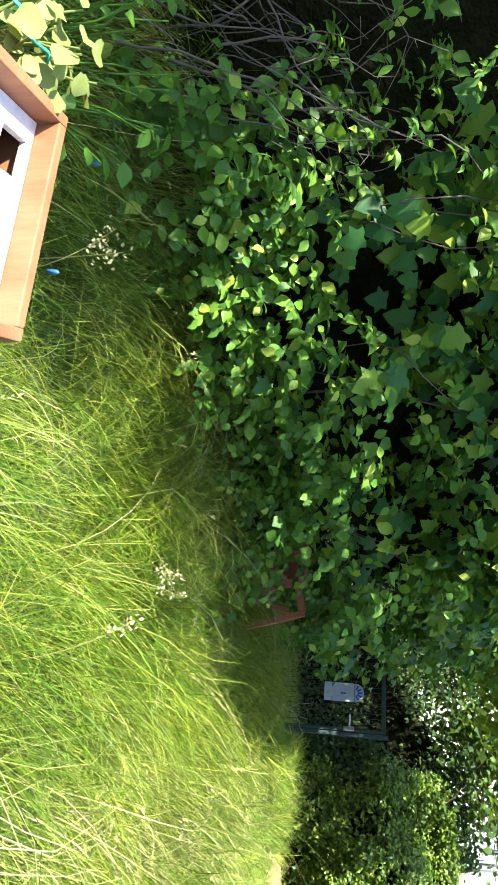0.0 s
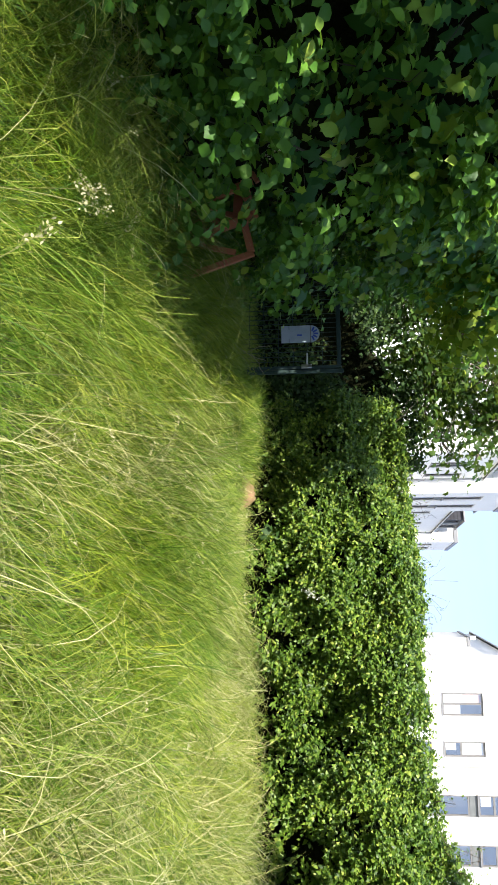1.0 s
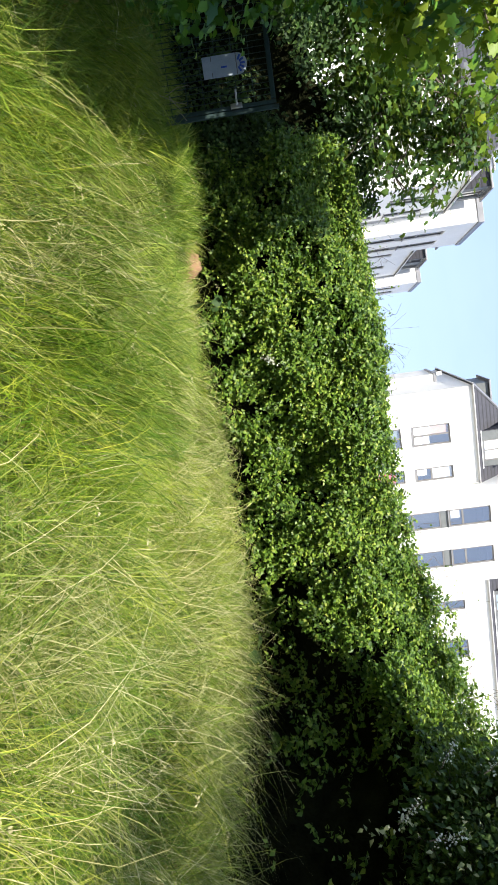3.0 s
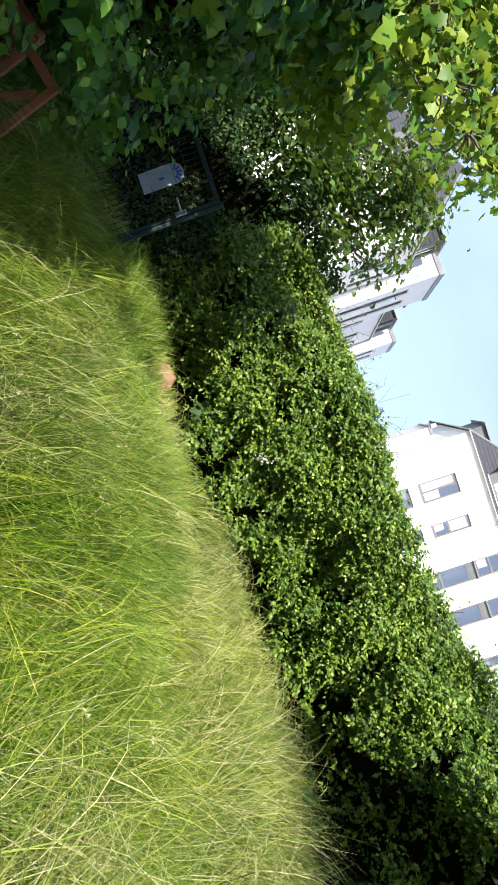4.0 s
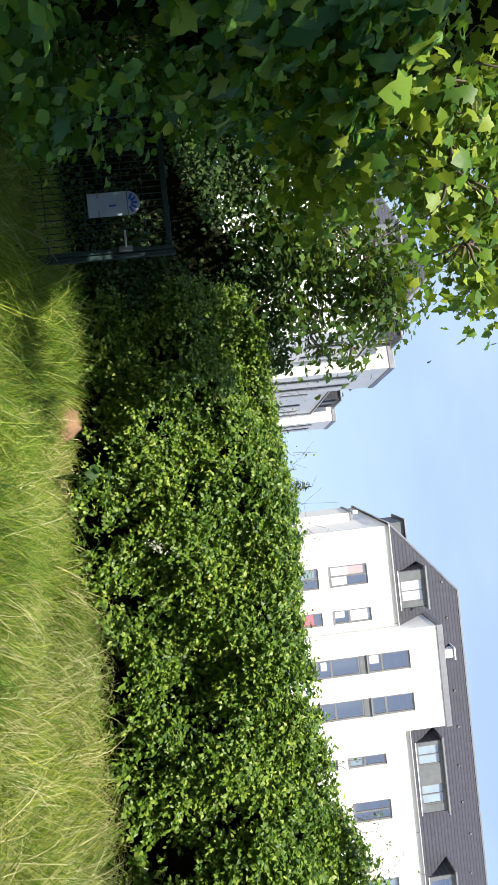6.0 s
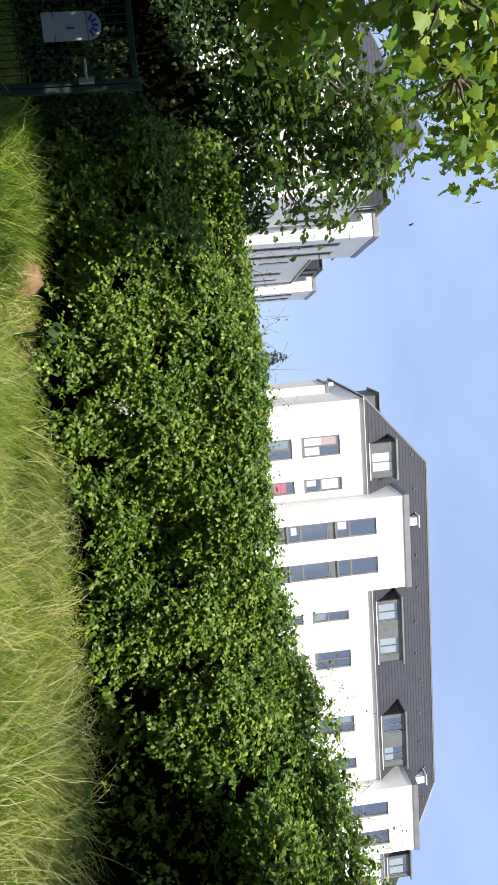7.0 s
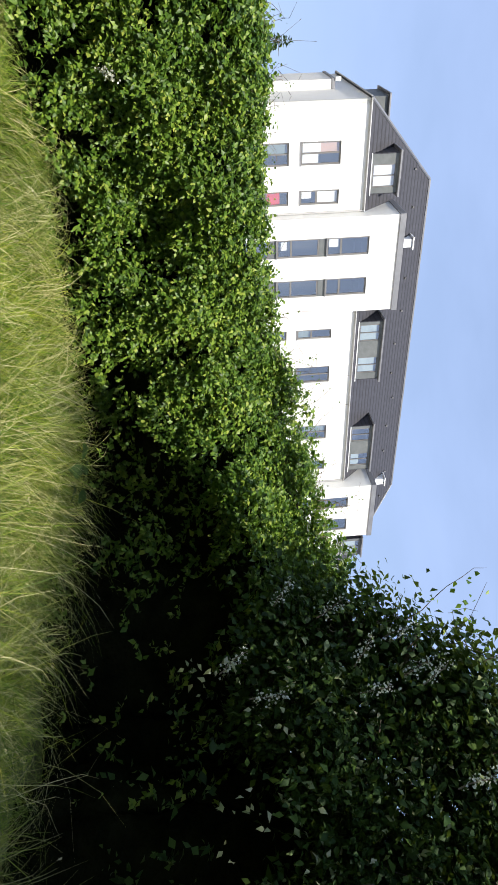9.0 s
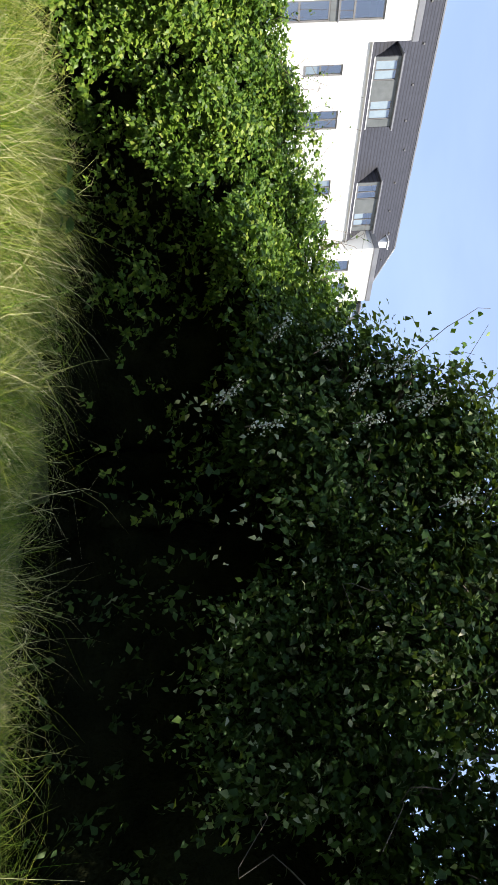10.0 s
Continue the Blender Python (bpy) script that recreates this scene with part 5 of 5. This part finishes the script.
# ---- small things in the grass ----
def mound():
    n = 26
    g = np.linspace(-0.26, 0.26, n)
    x, y = np.meshgrid(g, g)
    r = np.hypot(x, y * 1.15)
    px, py = x - 0.33, y + 6.22
    z = rise(px, py) + 0.17 * np.clip(1 - (r / 0.22) ** 2, -0.6, 1) + 0.022 * lumps(np.stack([px, py, 0 * px], -1) * 22) + 0.02 * lumps(np.stack([px, py, 0 * px], -1) * 45, 1.0, 1)
    v = np.stack([px, py, z], -1).reshape(-1, 3)
    i = (np.arange(n - 1)[:, None] * n + np.arange(n - 1)[None]).ravel()
    ob = new("soil_mound", np_mesh("soil_mound", v, np.stack([i, i + 1, i + n + 1, i + n], -1), M_SOIL))
    tagged(ob, "small heap of bare dry reddish soil at the hedge foot", "soil")


mound()


def weed(name, label, at, count, size, material, template, seed, spread=0.16, category="plant"):
    """A low rosette of broad leaves on short stalks."""
    rng = np.random.RandomState(seed)
    at = np.asarray(at, float)
    plant = thing(name, label, category, tuple(at))
    inv = Matrix.Translation(-Vector(at))
    a = rng.uniform(0, 6.283, count)
    r = rng.uniform(0.2, 1, count) * spread
    ends = at + np.stack([np.cos(a) * r, np.sin(a) * r, 0.10 + rng.uniform(0, 1, count) * spread * 1.2], -1)
    for e in ends:
        v, f = stem(rng, at - (0, 0, 0.15), e, 0.004, 0.0025, 0.1, 5)
        part("stalk", np_mesh(name + "_stalk", v, f, material), plant).matrix_parent_inverse = inv
    for e, ai in zip(ends, a):
        v, f = leaves(e[None], np.array([[math.cos(ai) * 0.3, math.sin(ai) * 0.3 - 0.3, 1.0]]) + rng.normal(0, 0.3, (1, 3)), np.array([[math.cos(ai), math.sin(ai), -0.3]]), np.array([size * rng.uniform(0.7, 1.2)]), template)
        part("leaf", np_mesh(name + "_leaf", v, f, material), plant).matrix_parent_inverse = inv
    return plant


M_PALELEAF = leafy("pale_leaf", [(0.0, (0.10, 0.17, 0.04)), (1.0, (0.25, 0.29, 0.10))], 0.25, (0.5, 0.55, 0.12), 0.55)
weed("burdock_plant", "low broad-leaved weed at the hedge foot", (0.12, 5.55, 0.50), 9, 0.10, M_DARK, ovate(0.42), 201, 0.13)
weed("broad_leaf_plant", "pale yellow-green broad-leaved plant beside the box", (-1.27, -1.30, 0.30), 44, 0.06, M_PALELEAF, ovate(0.46, 0.2, 0.05, 0.8), 202, 0.10)
weed("nettle_clump", "shaded clump of green nettle leaves beside the box", (-1.66, -1.10, 0.15), 42, 0.065, M_SHRUB, ovate(0.36), 205, 0.26)
weed("broad_leaf_weed", "shaded broad-leaved weed among the grass tips", (3.12, 3.95, 0.52), 7, 0.12, M_DARK, ovate(0.46), 203, 0.12)
weed("seedling_sycamore", "cluster of soft green leaves in the shaded grass", (-1.75, 0.5, 0.15), 10, 0.10, M_SHRUB, lobed(), 204, 0.2)


def string():
    rng = np.random.RandomState(8)
    pts = [(-1.20, -1.41, 0.45), (-1.205, -1.375, 0.47), (-1.20, -1.345, 0.455), (-1.215, -1.31, 0.475), (-1.225, -1.27, 0.455)]
    v, f = tube(pts, [0.004] * 5, 6)
    m = surface("teal_cord", [(0.3, (0.02, 0.30, 0.27)), (0.7, (0.03, 0.42, 0.38))], 30, 0.6, 200, 0.3)
    tagged(new("teal_cord", np_mesh("garden_cord", v, f, m)), "teal plastic cord lying round the pale plant", "cord")
    mb = surface("blue_plastic", [(0.3, (0.02, 0.12, 0.30)), (0.7, (0.03, 0.17, 0.42))], 20, 0.6, 200, 0.1)
    for x, y, z in ((-1.67, -0.79, 0.30), (-1.29, -0.707, 0.25)):
        v, f = tube([(x, y, z - 0.018), (x, y, z - 0.016), (x + 0.004, y, z + 0.012), (x + 0.006, y, z + 0.017), (x + 0.007, y, z + 0.019)], [0.001, 0.007, 0.007, 0.004, 0.001], 12)
        tagged(new("plastic_cap", np_mesh("plastic_cap", v, f, mb)), "small blue plastic cap lying in the grass", "cap", group="blue caps in the grass")


string()


def blossom(at, n, size, seed, name="blossom_spray", label="small spray of off-white blossom in the hedge", droop=(0, 0, 0.3), length=0.14):
    rng = np.random.RandomState(seed)
    at = np.asarray(at, float)
    axis = unit(np.asarray(droop, float) + rng.normal(0, 0.2, 3))
    sp = thing(name, label, "flower", tuple(at))
    inv = Matrix.Translation(-Vector(at))
    v, f = stem(rng, at - axis * 0.04, at + axis * length, 0.004, 0.002, 0.1, 5)
    part("stalk", np_mesh("blossom_stalk", v, f, M_BARK), sp).matrix_parent_inverse = inv
    p = at + axis * rng.uniform(0, length, n)[:, None] + rng.normal(0, 0.022, (n, 3))
    v, f = leaves(p, rng.normal(0, 1, (n, 3)), rng.normal(0, 1, (n, 3)), rng.uniform(0.6, 1.2, n) * size, ovate(0.4))
    tagged(part("blossom", np_mesh("blossom_petals", v, f, M_FLOWER), sp), kind="stuff").matrix_parent_inverse = inv


SPRAYS = [(3.38, 2.15, 2.72), (3.42, 2.24, 2.64), (3.4, 2.5, 2.6), (3.4, 2.13, 2.36), (3.38, 2.68, 2.22), (3.42, 2.85, 1.97), (3.45, 2.4, 1.6), (3.4, 2.16, 1.76), (3.42, 2.35, 2.37), (3.4, 1.56, 2.72)]
blossom((0.72, 5.48, 1.05), 70, 0.022, 301)
for i, (x, y, z) in enumerate(SPRAYS):
    blossom((x, y, z), 64, 0.018, 310 + i, "pale_spray", "pale feathery flower spray on the dark tree", (-0.3, 0.15, 0.6), 0.17)
for i, (x, y, z) in enumerate([(-1.70, 1.55, 0.95), (-1.75, 2.3, 1.3), (-1.62, 2.6, 1.75)]):
    blossom((x, y, z), 26, 0.02, 330 + i, "blossom_spray", "tiny white blossom among the shrub leaves", (0.3, -0.3, 0.2), 0.05)


def grass_plume(at, lean, height, n, seed):
    rng = np.random.RandomState(seed)
    at = np.asarray(at, float)
    base = at - np.r_[np.asarray(lean, float), 0] - (0, 0, height)
    pl = thing("grass_plume", "tall pale flowering grass plume leaning out of the meadow", "grass", tuple(base), group="grass plumes")
    inv = Matrix.Translation(-Vector(base))
    t = np.linspace(0, 1, 8)[:, None]
    path = base + (at - base) * np.concatenate([t**1.8, t**1.8, t**0.8], 1)
    v, f = tube(path, np.linspace(0.0022, 0.001, 8), 5)
    part("stalk", np_mesh("plume_stalk", v, f, M_STRAW), pl).matrix_parent_inverse = inv
    d = unit(path[-1] - path[-2])
    p = at - d * rng.uniform(0, 0.10, n)[:, None] + rng.normal(0, 0.014, (n, 3))
    v, f = leaves(p, rng.normal(0, 1, (n, 3)), d + rng.normal(0, 0.6, (n, 3)), rng.uniform(0.008, 0.016, n), ovate(0.3))
    tagged(part("plume", np_mesh("plume_head", v, f, M_SEED), pl), kind="stuff").matrix_parent_inverse = inv


rng0 = np.random.RandomState(5)
for i, (x, y, z) in enumerate([(-0.88, 0.35, 0.49), (-0.85, 0.31, 0.46), (-0.80, 0.34, 0.51), (-1.44, -0.73, 0.40), (-1.40, -0.68, 0.42), (-0.54, -0.12, 0.50), (-1.66, 0.87, 0.40), (-1.1, 0.9, 0.46)]):
    grass_plume((x, y, z), rng0.normal(0, 0.12, 2), z - 0.05 * y - 0.02, 40, 400 + i)


def dead_twig():
    rng = np.random.RandomState(15)
    tw = thing("dead_twig", "bare pale dead twig sticking out by the gate", "twig", (-1.6, 4.9, 0.3))
    inv = Matrix.Translation((1.6, -4.9, -0.3))
    pieces = [stem(rng, (-1.75, 4.9, 0.3), (-1.5, 4.75, 0.72), 0.006, 0.003, 0.15), stem(rng, (-1.6, 4.82, 0.58), (-1.38, 4.8, 0.70), 0.004, 0.002, 0.2), stem(rng, (-1.62, 4.85, 0.55), (-1.62, 4.7, 0.78), 0.004, 0.002, 0.2)]
    for v, f in pieces:
        part("branch", np_mesh("dead_branch", v, f, M_DEAD), tw).matrix_parent_inverse = inv


M_DEAD = surface("dead_wood", [(0.3, (0.30, 0.25, 0.18)), (0.7, (0.42, 0.36, 0.27))], 20, 0.9, 90, 0.5)
dead_twig()
